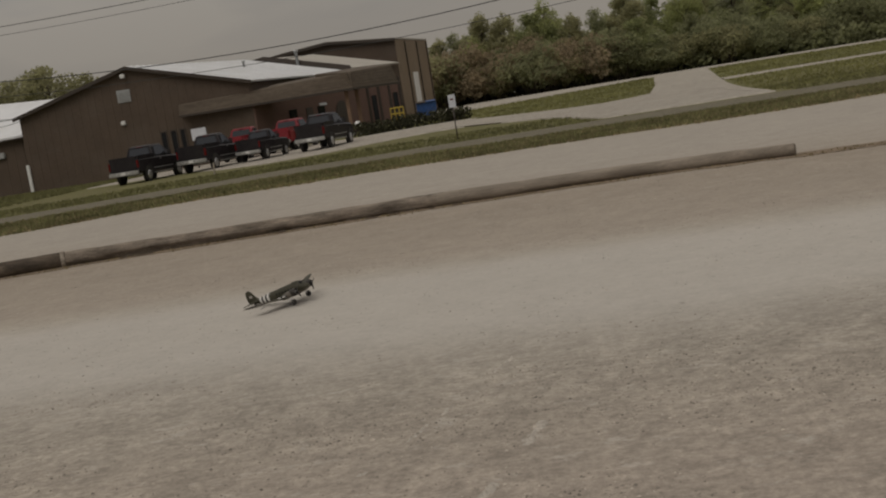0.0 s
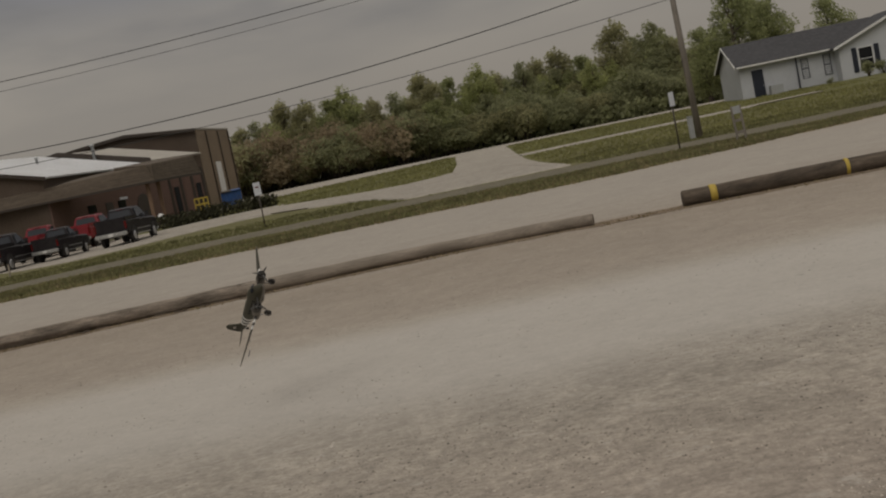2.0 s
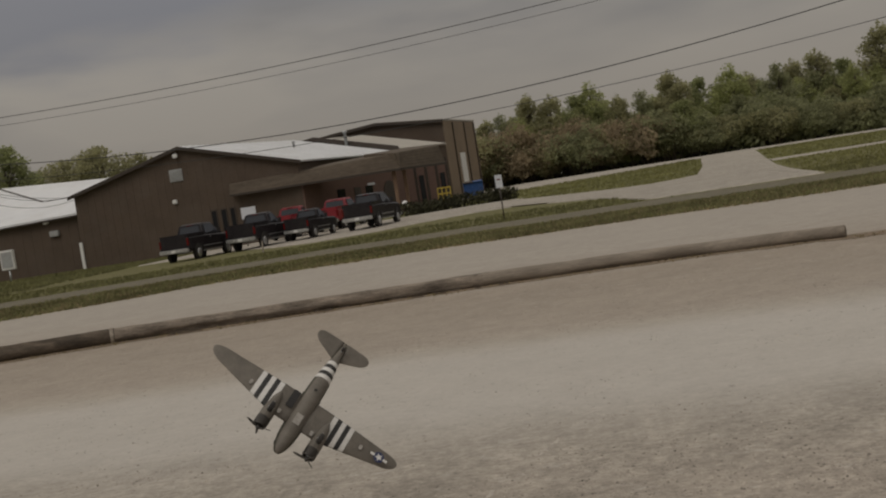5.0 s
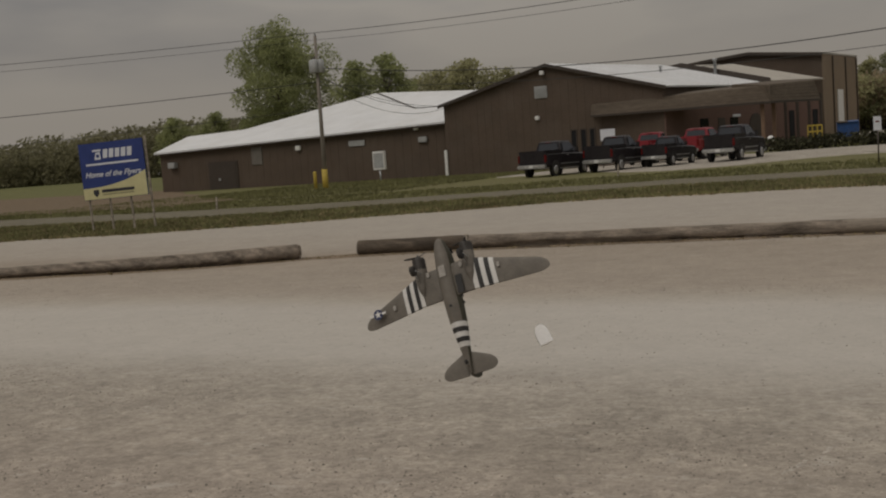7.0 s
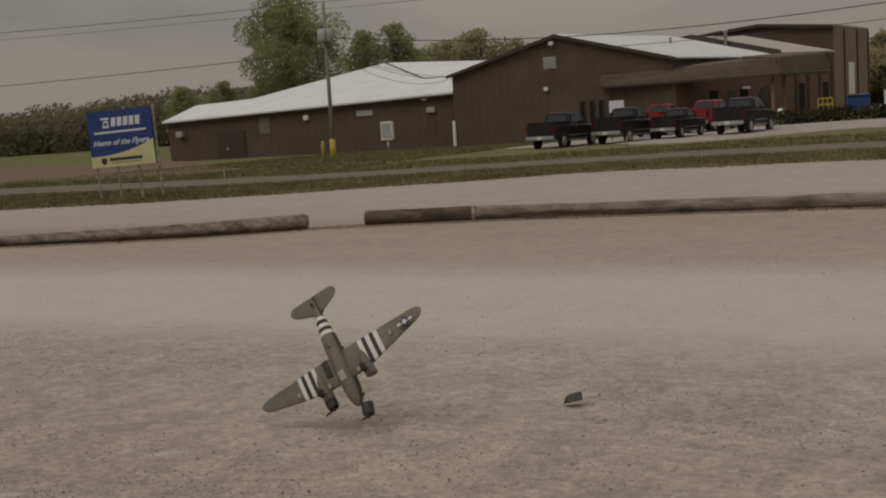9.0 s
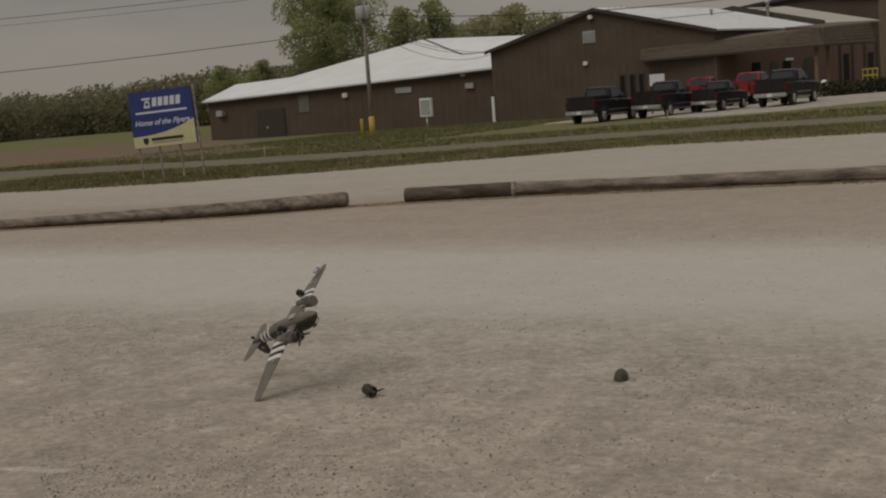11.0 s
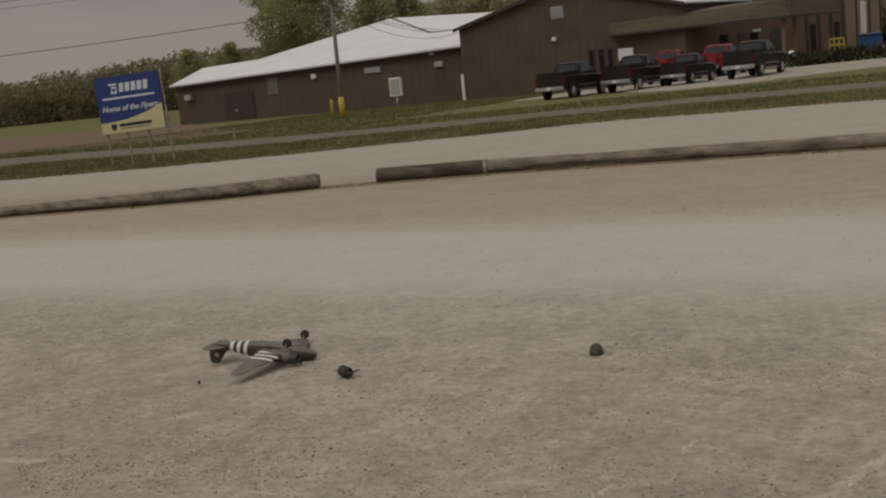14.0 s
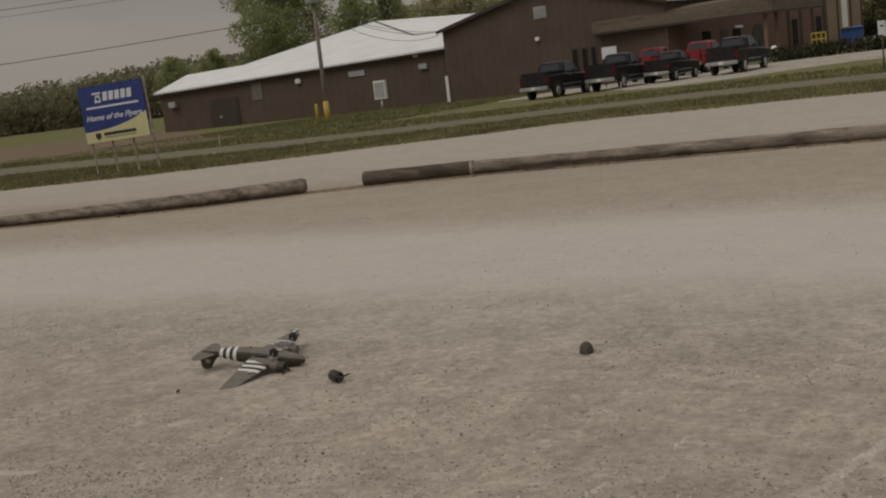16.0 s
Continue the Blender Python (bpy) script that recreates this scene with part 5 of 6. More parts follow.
boxpart("door", ob, M_GREY, -.4, .4, -.175, -.15, 1.0, 2.1, bevel=.01)
bm = bmesh.new()
tube(bm, [(0, 0, -.2), (0, 0, .86)], .07, 10)
part("post", bm, M_STEEL, ob)


def text_obj(body, size, loc, parent, material, shear=0.0, bold=0.0):
    cu = bpy.data.curves.new("lettering", "FONT")
    cu.body, cu.size, cu.extrude, cu.shear, cu.offset = body, size, .003, shear, bold
    cu.align_x = "CENTER"
    me_ob = new("lettering", cu)
    bpy.context.view_layer.update()
    me = bpy.data.meshes.new_from_object(me_ob.evaluated_get(bpy.context.evaluated_depsgraph_get()))
    bpy.data.objects.remove(me_ob)
    me.materials.clear()
    me.materials.append(material)
    o = new("lettering", me)
    o.parent = parent
    o.matrix_local = pose(*loc, 90, 0, 0)
    return o


def billboard():
    A, Bp = Vector((-24.98, 26.96, 0)), Vector((-22.92, 27.5, 0))
    u = Bp - A
    L = u.length
    ob = thing("billboard", pose(A.x, A.y, 0, 0, -2.2, math.degrees(math.atan2(u.y, u.x))), "blue and cream sports-ground sign on posts", "billboard")
    z0, z1 = .96, 2.70
    b = boxpart("panel", ob, M_SIGN_BLUE, 0, L, -.03, .03, z0, z1, bevel=.008)
    bm = bmesh.new()
    pts = [(.01, -.034, z0 + .01), (L - .01, -.034, z0 + .01), (L - .01, -.034, z0 + .78)] + [(L * t, -.034, z0 + .36 + .42 * t ** 2.4) for t in (.9, .8, .7, .6, .5, .4, .3, .2, .1)] + [(.01, -.034, z0 + .36)]
    prism(bm, pts, (0, -.004, 0))
    part("cream_field", bm, M_SIGN_CREAM, b, "cream lower field")
    text_obj("Home of the Flyers", .235, (L * .49, -.036, z0 + .69), b, M_SIGN_WHITE, .35, .0045)
    # club mark: plain shapes
    for quad in (((.50, 1.22), (.72, 1.22), (.70, 1.44), (.56, 1.44)), ((.46, 1.47), (.74, 1.47), (.74, 1.53), (.46, 1.53)),
                 *(((x, 1.25), (x + .15, 1.25), (x + .19, 1.52), (x + .04, 1.52)) for x in (.78, .98, 1.18, 1.38, 1.58))):
        bm = bmesh.new()
        prism(bm, [(x, -.032, z0 + z) for x, z in quad], (0, -.006, 0))
        part("mark", bm, M_SIGN_WHITE, b)
    bm = bmesh.new()
    tube(bm, [(.62, -.039, z0 + 1.33), (.62, -.043, z0 + 1.33)], .055, 12)
    part("mark", bm, M_SIGN_BLUE, b)
    boxpart("line_bar", b, M_SIGN_WHITE, .2, L - .2, -.038, -.031, z0 + 1.05, z0 + 1.11, bevel=0)
    bm = bmesh.new()
    prism(bm, [(.34, -.039, .3 + z0), (.52, -.039, .3 + z0), (.52, -.039, .17 + z0), (.43, -.039, .08 + z0), (.34, -.039, .17 + z0)], (0, -.004, 0))
    part("shield", bm, M_SIGN_INK, b, "dark shield emblem")
    boxpart("line_bar", b, M_SIGN_INK, .62, 1.7, -.045, -.039, z0 + .2, z0 + .29, bevel=0)
    boxpart("line_bar", b, M_SIGN_INK, .64, 1.68, -.045, -.039, z0 + .13, z0 + .145, bevel=0)
    for x, h in ((.12, z1), (.8, z1), (1.5, z1), (L + .05, z1 + .06)):
        boxpart("post", ob, M_LOG_PALE, x - .03, x + .03, .035, .09, -.5, h, bevel=.01)


billboard()


def utility_pole(name, x, y, h, lean, cans, label, lamp=False):
    ob = thing(name, pose(x, y, tz(x, y), 0, lean, 0), label, "utility pole", "utility poles")
    bm = bmesh.new()
    tube(bm, [(0, 0, -.5), (0, 0, h * .5), (0, 0, h)], [.15, .125, .095], 12)
    part("pole", bm, M_POLE, ob)
    for k, (dx, dy, z) in enumerate(cans):
        bm = bmesh.new()
        tube(bm, [(dx, dy, z), (dx, dy, z + .05), (dx, dy, z + .8), (dx, dy, z + .86)], [.18, .22, .22, .14], 14)
        c = part("transformer", bm, M_GREY, ob, "grey transformer can")
        bm = bmesh.new()
        tube(bm, [(dx, dy, z + .86), (dx, dy, z + .95), (dx, dy, z + 1.05)], [.05, .07, .03], 8)
        part("bushing", bm, M_TRIM, c)
        boxpart("bracket", ob, M_STEEL, min(0, dx), max(0, dx), dy - .03, dy + .03, z + .3, z + .36, bevel=0)
    boxpart("crossarm_pin", ob, M_STEEL, -.06, .06, -.06, .06, h, h + .22, bevel=.02)
    if lamp:
        bm = bmesh.new()
        tube(bm, [(0, 0, h - 3.2), (.5, -.1, h - 3.0), (.8, -.15, h - 3.05)], .03, 8)
        a = part("lamp_arm", bm, M_STEEL, ob)
        boxpart("lamp_head", a, M_GREY, .72, 1.15, -.27, -.05, h - 3.16, h - 3.02, "cobra-head lamp", .04)
    return ob


pl = utility_pole("utility_pole", -37.8, 62.4, 9.7, .3, ((-.28, -.1, 7.35), (.05, -.36, 7.35), (.33, -.1, 7.35)), "wooden utility pole with three transformer cans and yellow guard")
bm = bmesh.new()
tube(bm, [(0, -.02, -.2), (0, -.02, 1.25)], .19, 12)
part("guard", bm, M_YELLOW, pl, "yellow plastic pole guard")
ob = thing("bollard", pose(-38.3, 62.0, 0), "yellow steel bollard beside the utility pole", "bollard")
bm = bmesh.new()
tube(bm, [(0, 0, -.2), (0, 0, 1.05), (0, 0, 1.13), (0, 0, 1.16)], [.11, .11, .08, .02], 12)
part("tube", bm, M_YELLOW, ob)
utility_pole("utility_pole", 15.7, 48.5, 10.1, -.9, ((-.36, -.05, 7.3), (-.2, -.35, 7.3)), "weathered wooden utility pole with transformers and lamp", True)
ob = thing("utility_pedestal", pose(15.42, 48.6, 0), "pale grey utility pedestal beside the pole", "utility box")
boxpart("housing", ob, M_GREY, -.11, .11, -.1, .1, -.1, .95, bevel=.03)
boxpart("cap", ob, M_GREY, -.13, .13, -.12, .12, .95, 1.0, bevel=.02)


def cable(a, b, sag, r, label):
    bm = bmesh.new()
    A, Bv = Vector(a), Vector(b)
    tube(bm, [A.lerp(Bv, t) - Vector((0, 0, sag * 4 * t * (1 - t))) for t in frange(0, 1, 1 / 30)], r, 5, False)
    tagged(part("cable", bm, M_WIRE), label, "cable", "overhead cables")


PL, PR = (-37.8, 62.4), (15.55, 48.5)
for z0, z1, sag, r in ((9.9, 10.3, .9, .019), (9.45, 9.85, .9, .012), (7.7, 7.45, 1.9, .024), (6.6, 6.15, 1.35, .015)):
    cable((*PL, z0), (*PR, z1), sag, r, "thin dark overhead cable between utility poles")
    cable((*PR, z1), (62, 30, z1 + .4), 1.0, r, "thin dark overhead cable leaving the pole")
    cable((*PL, z0 - (.9 if z0 < 9 else 0) - (.6 if z0 < 7 else 0)), (-92, 44, z0 - (1.6 if z0 < 9 else -.2) - (1.0 if z0 < 7 else 0)), .5, r, "thin dark overhead cable over the field")


for dz, sag in ((0, .9), (-.35, 1.2), (-.15, .6)):
    cable((*PL, 7.3 + dz), (-37.0, 80.2, 5.5 + dz * .5), sag, .016, "dark service cable sagging from the pole to the hall")


def hedge(x0, x1, y, h, d, seed):
    ob = thing("hedge", pose(0, 0, 0), "low clipped dark hedge before the entrance", "hedge")
    blobs = [((x, y + math.sin(x * 3) * .1, tz(x, y) + h * .5), (.55, d * .55, h * .55)) for x in frange(x0, x1, .5)]
    c = new("foliage", leaf_mesh("foliage", blobs, 5200, .085, M_HEDGE, seed))
    c.parent = ob
    for x in frange(x0, x1, .5):
        bm = bmesh.new()
        tube(bm, [(x, y, tz(x, y) - .1), (x + .1, y, tz(x, y) + h * .7)], [.03, .01], 5)
        part("stem", bm, M_BARK, ob)


hedge(-12.2, -4.9, 74.6, .84, 1.5, 91)
ob = thing("dumpster", pose(-8.95, 92.3, tz(-8.95, 92.3) - .1, 0, 0, 8), "blue steel dumpster beside the tall hall", "dumpster")
bm = bmesh.new()
prism(bm, [(-.95, -.75, .12), (.95, -.75, .12), (1.0, -.75, 1.45), (-1.0, -.75, 1.45)], (0, 1.5, 0))
part("bin", bm, M_BLUE, ob)
for x in (-.98, -.5, 0, .5, .92):
    boxpart("rib", ob, M_BLUE, x - .04, x + .04, -.81, -.75, .12, 1.4, bevel=.01)
for s in (-1, 1):
    boxpart("lid", ob, M_TRIM if s < 0 else M_BLUE, s * .5 - .48, s * .5 + .48, -.8, .8, 1.45, 1.53, bevel=.02, m=pose(0, 0, 0, 4, 0, 0))
ob.scale = (.8, .8, .92)
ob = thing("yellow_rack", pose(-10.25, 83.4, tz(-10.25, 83.4)), "yellow framed storage rack by the side entrance", "rack")
for x in (-.58, -.2, .2, .58):
    boxpart("upright", ob, M_YELLOW, x - .05, x + .05, -.3, -.2, 0, 1.5, bevel=.01)
for z in (.05, .55, .95, 1.42):
    boxpart("rail", ob, M_YELLOW, -.63, .63, -.31, -.21, z, z + .12, bevel=.01)
boxpart("back", ob, M_TRIM, -.6, .6, -.2, .3, .0, 1.45, bevel=.01)
ob.scale = (.82, .82, .9)
ob = thing("globe_lamp", pose(-12.4, 77.6, tz(-12.4, 77.6)), "white globe lamp on a short post", "lamp")
bm = bmesh.new()
bmesh.ops.create_uvsphere(bm, u_segments=14, v_segments=8, radius=.24, matrix=pose(0, 0, .78))
part("globe", bm, M_WHITE, ob)
bm = bmesh.new()
tube(bm, [(0, 0, -.1), (0, 0, .58)], .06, 8)
part("post", bm, M_TRIM, ob)
for x, y, s in ((43.5, 88.9, .95), (44.8, 88.7, .85), (41.0, 90.6, .35)):
    b = shrub(LEAVES[3], 1.4, 1.6, int(x * 7), 700, "dark rounded garden shrub by the bungalow", .08)
    b.matrix_world = pose(x, y, tz(x, y) - .05)
    b.scale = (s, s, s)
    b["group"] = "garden shrubs"


# ---- the model aeroplane ----
SPAN = 1.05
M_OLIVE = mat("olive_foam_paint", (0.044, 0.041, 0.025), rough=0.6, vary=0.2, scale=14, fine=160, bump=0.08, dirt=(0.085, 0.078, 0.055), dirt_amount=0.25, dirt_scale=20)
M_BELLY = mat("grey_foam_paint", (0.152, 0.136, 0.114), rough=0.6, vary=0.2, scale=12, fine=160, bump=0.08, dirt=(0.12, 0.11, 0.09), dirt_amount=0.35, dirt_scale=16)
M_STRIPE_W = mat("white_stripe_paint", (0.66, 0.65, 0.62), rough=0.6, vary=0.05, scale=14, fine=160, bump=0.05, dirt=(0.45, 0.42, 0.38), dirt_amount=0.3, dirt_scale=25)
M_STRIPE_B = mat("black_stripe_paint", (0.030, 0.029, 0.028), rough=0.6, vary=0.15, scale=14, fine=160, bump=0.05)
M_COWL = mat("dark_cowl_plastic", (0.038, 0.033, 0.028), rough=0.5, vary=0.2, scale=30, fine=200, bump=0.05)
M_FOAM = mat("bare_white_foam", (0.90, 0.89, 0.87), rough=0.9, vary=0.05, scale=60, fine=400, bump=0.2)
M_PROP = mat("grey_prop_plastic", (0.05, 0.047, 0.043), rough=0.45, vary=0.15, scale=30, fine=200, bump=0)
M_ROUND_BLUE = mat("roundel_blue", (0.03, 0.04, 0.10), rough=0.6, vary=0.1, bump=0)
M_PATCH = mat("pale_worn_patch", (0.34, 0.32, 0.29), rough=0.7, vary=0.15, scale=40, bump=0)


def foil(chord, thick, n=7):
    """Points of an aerofoil from the leading edge over the top to the trailing edge and back below: (x, z, upper)."""
    up, lo = [], []
    for k in range(n + 1):
        t = (1 - math.cos(math.pi * k / n)) / 2
        h = thick * chord * (1.48 * math.sqrt(t) - .63 * t - 1.76 * t * t + 1.42 * t ** 3 - .51 * t ** 4)
        up.append((-t * chord, h * 1.15))
        lo.append((-t * chord, -h * .75))
    return up + lo[-2:0:-1], n


def wing_mesh(name, parent, secs, thick, stripes, label=""):
    """A wing through sections (y, x of leading edge, chord, z), in span units. stripes(y): 0 plain, 1 white, 2 black."""
    bm = bmesh.new()
    rings = []
    for y, le, ch, z in secs:
        pts, n = foil(ch, thick)
        rings.append([bm.verts.new(((le + px) * SPAN, y * SPAN, (z + pz) * SPAN)) for px, pz in pts])
    m = len(rings[0])
    for (s0, r0), (s1, r1) in zip(zip(secs, rings), list(zip(secs, rings))[1:]):
        st = stripes(abs((s0[0] + s1[0]) / 2))
        for k in range(m):
            f = bm.faces.new((r0[k], r0[(k + 1) % m], r1[(k + 1) % m], r1[k]))
            f.smooth = True
            f.material_index = st if st else (3 if k < n else 0)
    bm.faces.new(rings[0])
    bm.faces.new(rings[-1])
    bmesh.ops.recalc_face_normals(bm, faces=bm.faces)
    return part(name, bm, (M_BELLY, M_STRIPE_W, M_STRIPE_B, M_OLIVE), parent, label)


def wing_secs(sgn, y0):
    out = []
    for y in (y0, .06, .10, .134, .1345, .157, .1575, .180, .1805, .203, .2035, .226, .2265, .249, .2495, .30, .36, .41, .45, .475, .49, .498, .5015):
        if y < y0:
            continue
        t = max(0, (y - .13) / .37)
        le = .078 - .112 * t
        te = -.083 - .012 * t
        if y > .45:
            q = ((y - .45) / .0516)
            r = math.sqrt(max(.0, 1 - q * q)) * .92 + .08
            mid = (le + te) / 2 - .004 * q
            le, te = mid + (le - mid) * r, mid + (te - mid) * r
        out.append((sgn * y, le, le - te, -.02 + .055 * max(0, (y - .13)) / .37))
    return out


def wing_stripe(y):
    if .1342 < y < .2493:
        return 1 + int((y - .1343) / .023) % 2
    return 0


PROPS = []


def propeller(parent, x, y, turn):
    """Three-bladed propeller with its hub, in the plane's space."""
    bm = bmesh.new()
    tube(bm, [(0, 0, 0), (.012, 0, 0), (.022, 0, 0)], [.011, .010, .003], 10)
    for k in range(3):
        a = k * 2.094 + turn
        d, c = Vector((0, math.cos(a), math.sin(a))), Vector((.35, -math.sin(a) * .94, math.cos(a) * .94))
        prev = None
        for s, w in ((.006, .005), (.026, .007), (.052, .006), (.072, .002)):
            cur = [bm.verts.new(Vector((.008, 0, 0)) + d * s + c * w * e + Vector((.0015 * f, 0, 0))) for e, f in ((-1, 1), (1, 1), (1, -1), (-1, -1))]
            if prev:
                for j in range(4):
                    bm.faces.new((prev[j], prev[(j + 1) % 4], cur[(j + 1) % 4], cur[j]))
            prev = cur
        bm.faces.new(prev)
    bmesh.ops.recalc_face_normals(bm, faces=bm.faces)
    me = bpy.data.meshes.new("propeller")
    bm.to_mesh(me)
    bm.free()
    me.materials.append(M_PROP)
    ob = new("propeller", me)
    ob.parent = parent
    ob.matrix_local = pose(x, y, -.008)
    return ob


def ring_yz(x, cy, cz, ry, rz, n=16, flat=0.0):
    return [(x, cy + math.cos(2 * math.pi * k / n) * ry, cz + math.sin(2 * math.pi * k / n) * rz * (1 - flat * (math.sin(2 * math.pi * k / n) < 0))) for k in range(n)]


def cowling(bm):
    """An engine cowling round the x axis, open in front, with its motor inside."""
    loft_body(bm, [ring_yz(-.045, 0, 0, .032, .032), ring_yz(-.02, 0, 0, .0335, .0335), ring_yz(.012, 0, 0, .0335, .0335), ring_yz(.022, 0, 0, .030, .030), ring_yz(.022, 0, 0, .026, .026), ring_yz(.0, 0, 0, .024, .024)])


def build_plane():
    ob = thing("model_aeroplane", pose(0, 0, 3), "twin-engined model aeroplane, olive above, grey below, with striped wings", "model aeroplane")
    # fuselage
    st = [(.222, .003, .004, -.012), (.215, .016, .016, -.01), (.198, .026, .027, -.008), (.165, .036, .040, -.003), (.135, .042, .050, .004), (.09, .0455, .057, .006), (.02, .0465, .057, .005),
          (-.08, .0455, .055, .005), (-.15, .0435, .050, .007), (-0.2048, 0.041, 0.0454, 0.0104), (-0.2052, 0.0409, 0.0453, 0.0104), (-0.2280, 0.0385, 0.0424, 0.0122), (-0.2284, 0.0384, 0.0424, 0.0122), (-0.2512, 0.0357, 0.0392, 0.014), (-0.2516, 0.0356, 0.0391, 0.014),
          (-0.2744, 0.0327, 0.0355, 0.0156), (-0.2748, 0.0326, 0.0355, 0.0156), (-0.2976, 0.0294, 0.0319, 0.0169), (-0.2980, 0.0294, 0.0318, 0.017), (-0.3208, 0.0259, 0.0283, 0.0185), (-0.3212, 0.0258, 0.0282, 0.0186), (-.40, .015, .018, .024), (-.44, .008, .011, .027), (-.455, .002, .003, .028)]
    bm = bmesh.new()
    rings = [[bm.verts.new(Vector(p) * SPAN) for p in ring_yz(x, 0, z, ry, rz, 20)] for x, ry, rz, z in st]
    for (s0, r0), (s1, r1) in zip(zip(st, rings), list(zip(st, rings))[1:]):
        xm = (s0[0] + s1[0]) / 2
        band = 0
        if -.321 < xm < -.205:
            band = 1 + int((-.205 - xm) / .0232) % 2
        for k in range(20):
            f = bm.faces.new((r0[k], r0[(k + 1) % 20], r1[(k + 1) % 20], r1[k]))
            f.smooth = True
            up = math.sin(2 * math.pi * (k + .5) / 20)
            f.material_index = band if band else (3 if up > -.5 else 0)
    bm.faces.new(rings[0])
    bm.faces.new(rings[-1])
    bmesh.ops.recalc_face_normals(bm, faces=bm.faces)
    fu = part("fuselage", bm, (M_BELLY, M_STRIPE_W, M_STRIPE_B, M_OLIVE), ob)
    # cockpit panes and cabin windows
    for s in (-1, 1):
        bm = bmesh.new()
        prism(bm, [Vector(p) * SPAN for p in ((.172, s * .006, .043), (.150, s * .010, .056), (.148, s * .034, .046), (.168, s * .030, .034))], Vector((.5, s * .4, .8)).normalized() * .004)
        part("windscreen", bm, M_GLASS, fu)
        for k in range(6):
            x = (.06 - k * .034) * SPAN
            boxpart("cabin_window", fu, M_GLASS, x - .006, x + .006, s * .0455 * SPAN - .002, s * .0455 * SPAN + .002, .012 * SPAN, .026 * SPAN, bevel=0)
    lw = wing_mesh("left_wing", ob, wing_secs(1, .02), .13, wing_stripe)
    rw = wing_mesh("right_wing", ob, wing_secs(-1, .02), .13, wing_stripe)
    # roundel under the right wing
    c = Vector((-.035, -.405, -.0)) * SPAN
    z = -.0085 * SPAN
    for r, zz, mm, n in ((.027, -.0012, M_ROUND_BLUE, 20), (.021, -.0024, M_STRIPE_W, 10)):
        bm = bmesh.new()
        pts = [(c.x + math.cos(2 * math.pi * k / n) * r * (1 if n == 20 or k % 2 == 0 else .42), c.y + math.sin(2 * math.pi * k / n) * r * (1 if n == 20 or k % 2 == 0 else .42), z + zz) for k in range(n)]
        prism(bm, pts, (0, 0, -.0012))
        part("roundel", bm, mm, rw)
    for s in (-1, 1):
        boxpart("roundel_bar", rw, M_STRIPE_W, c.x - .006, c.x + .006, c.y + s * .035 - .011, c.y + s * .035 + .011, z - .0036, z - .0012, bevel=0)
    # open flap bay under the left root, pale patches under the belly
    # a black plate stands in for the shade inside the bay
    boxpart("flap_bay", lw, M_STRIPE_B, -.078 * SPAN, .012 * SPAN, .052 * SPAN, .085 * SPAN, -.036 * SPAN, -.0325 * SPAN, bevel=0)
    boxpart("belly_patch", fu, M_PATCH, .02 * SPAN, .075 * SPAN, -.016 * SPAN, .018 * SPAN, -.0555 * SPAN, -.0525 * SPAN, bevel=0)
    # the hole is a black disc, coloured for the shade within it
    bm = bmesh.new()
    tube(bm, [Vector((-.125, .004, -.0435)) * SPAN, Vector((-.125, .004, -.0475)) * SPAN], .0075, 12)
    part("belly_hole", bm, M_STRIPE_B, fu, "small dark round hole")
    for x, y in ((.055, .092), (.06, -.085), (-.03, -.31), (.0, .27)):
        boxpart("worn_patch", lw if y > 0 else rw, M_PATCH, (x - .012) * SPAN, (x + .012) * SPAN, (y - .008) * SPAN, (y + .008) * SPAN, (-.0355 + .16 * max(0, abs(y) - .13)) * SPAN, (-.0325 + .16 * max(0, abs(y) - .13)) * SPAN, bevel=.003)
    # tail
    for s, nm in ((1, "left_tailplane"), (-1, "right_tailplane")):
        secs = []
        for y in (.008, .03, .06, .09, .115, .130, .138, .142):
            le, te = -.338 - .060 * y / .14, -.458 + .002 * (y / .14)
            if y > .105:
                q = (y - .105) / .0375
                r = math.sqrt(max(0, 1 - q * q)) * .9 + .1
                mid = (le + te) / 2
                le, te = mid + (le - mid) * r, mid + (te - mid) * r
            secs.append((s * y, le, le - te, .026))
        wing_mesh(nm, ob, secs, .10, lambda y: 0)
    bm = bmesh.new()
    prof = [(-.335, .035), (-.365, .072), (-.388, .118), (-.405, .138), (-.43, .142), (-.452, .128), (-.462, .09), (-.462, .045), (-.455, .022), (-.40, .022)]
    prism(bm, [Vector((x, -.006, z)) * SPAN for x, z in prof], (0, .012 * SPAN, 0))
    bmesh.ops.bevel(bm, geom=list(bm.edges), offset=.0035, segments=1, affect="EDGES")
    fin = part("fin", bm, M_OLIVE, ob)
    boxpart("tail_marking", fin, M_PATCH, -.425 * SPAN, -.395 * SPAN, -.0075 * SPAN, .0075 * SPAN, .07 * SPAN, .092 * SPAN, bevel=0)
    # nacelles, wheels
    for s in (1, -1):
        bm = bmesh.new()
        loft_body(bm, [[Vector(p) * SPAN for p in ring_yz(x, s * .13, z, r, r, 14)] for x, r, z in ((.112, .0315, -.008), (.085, .032, -.010), (.045, .029, -.016), (.0, .020, -.024), (-.035, .004, -.026))])
        na = part("nacelle", bm, M_BELLY, ob)
        bm = bmesh.new()
        for dy in (-.012, .012):
            tube(bm, [Vector((.075, s * .13 + dy, -.035)) * SPAN, Vector((.085, s * .13 + dy, -.088)) * SPAN], .0022, 6)
        tube(bm, [Vector((.03, s * .13, -.04)) * SPAN, Vector((.083, s * .13, -.085)) * SPAN], .002, 6)
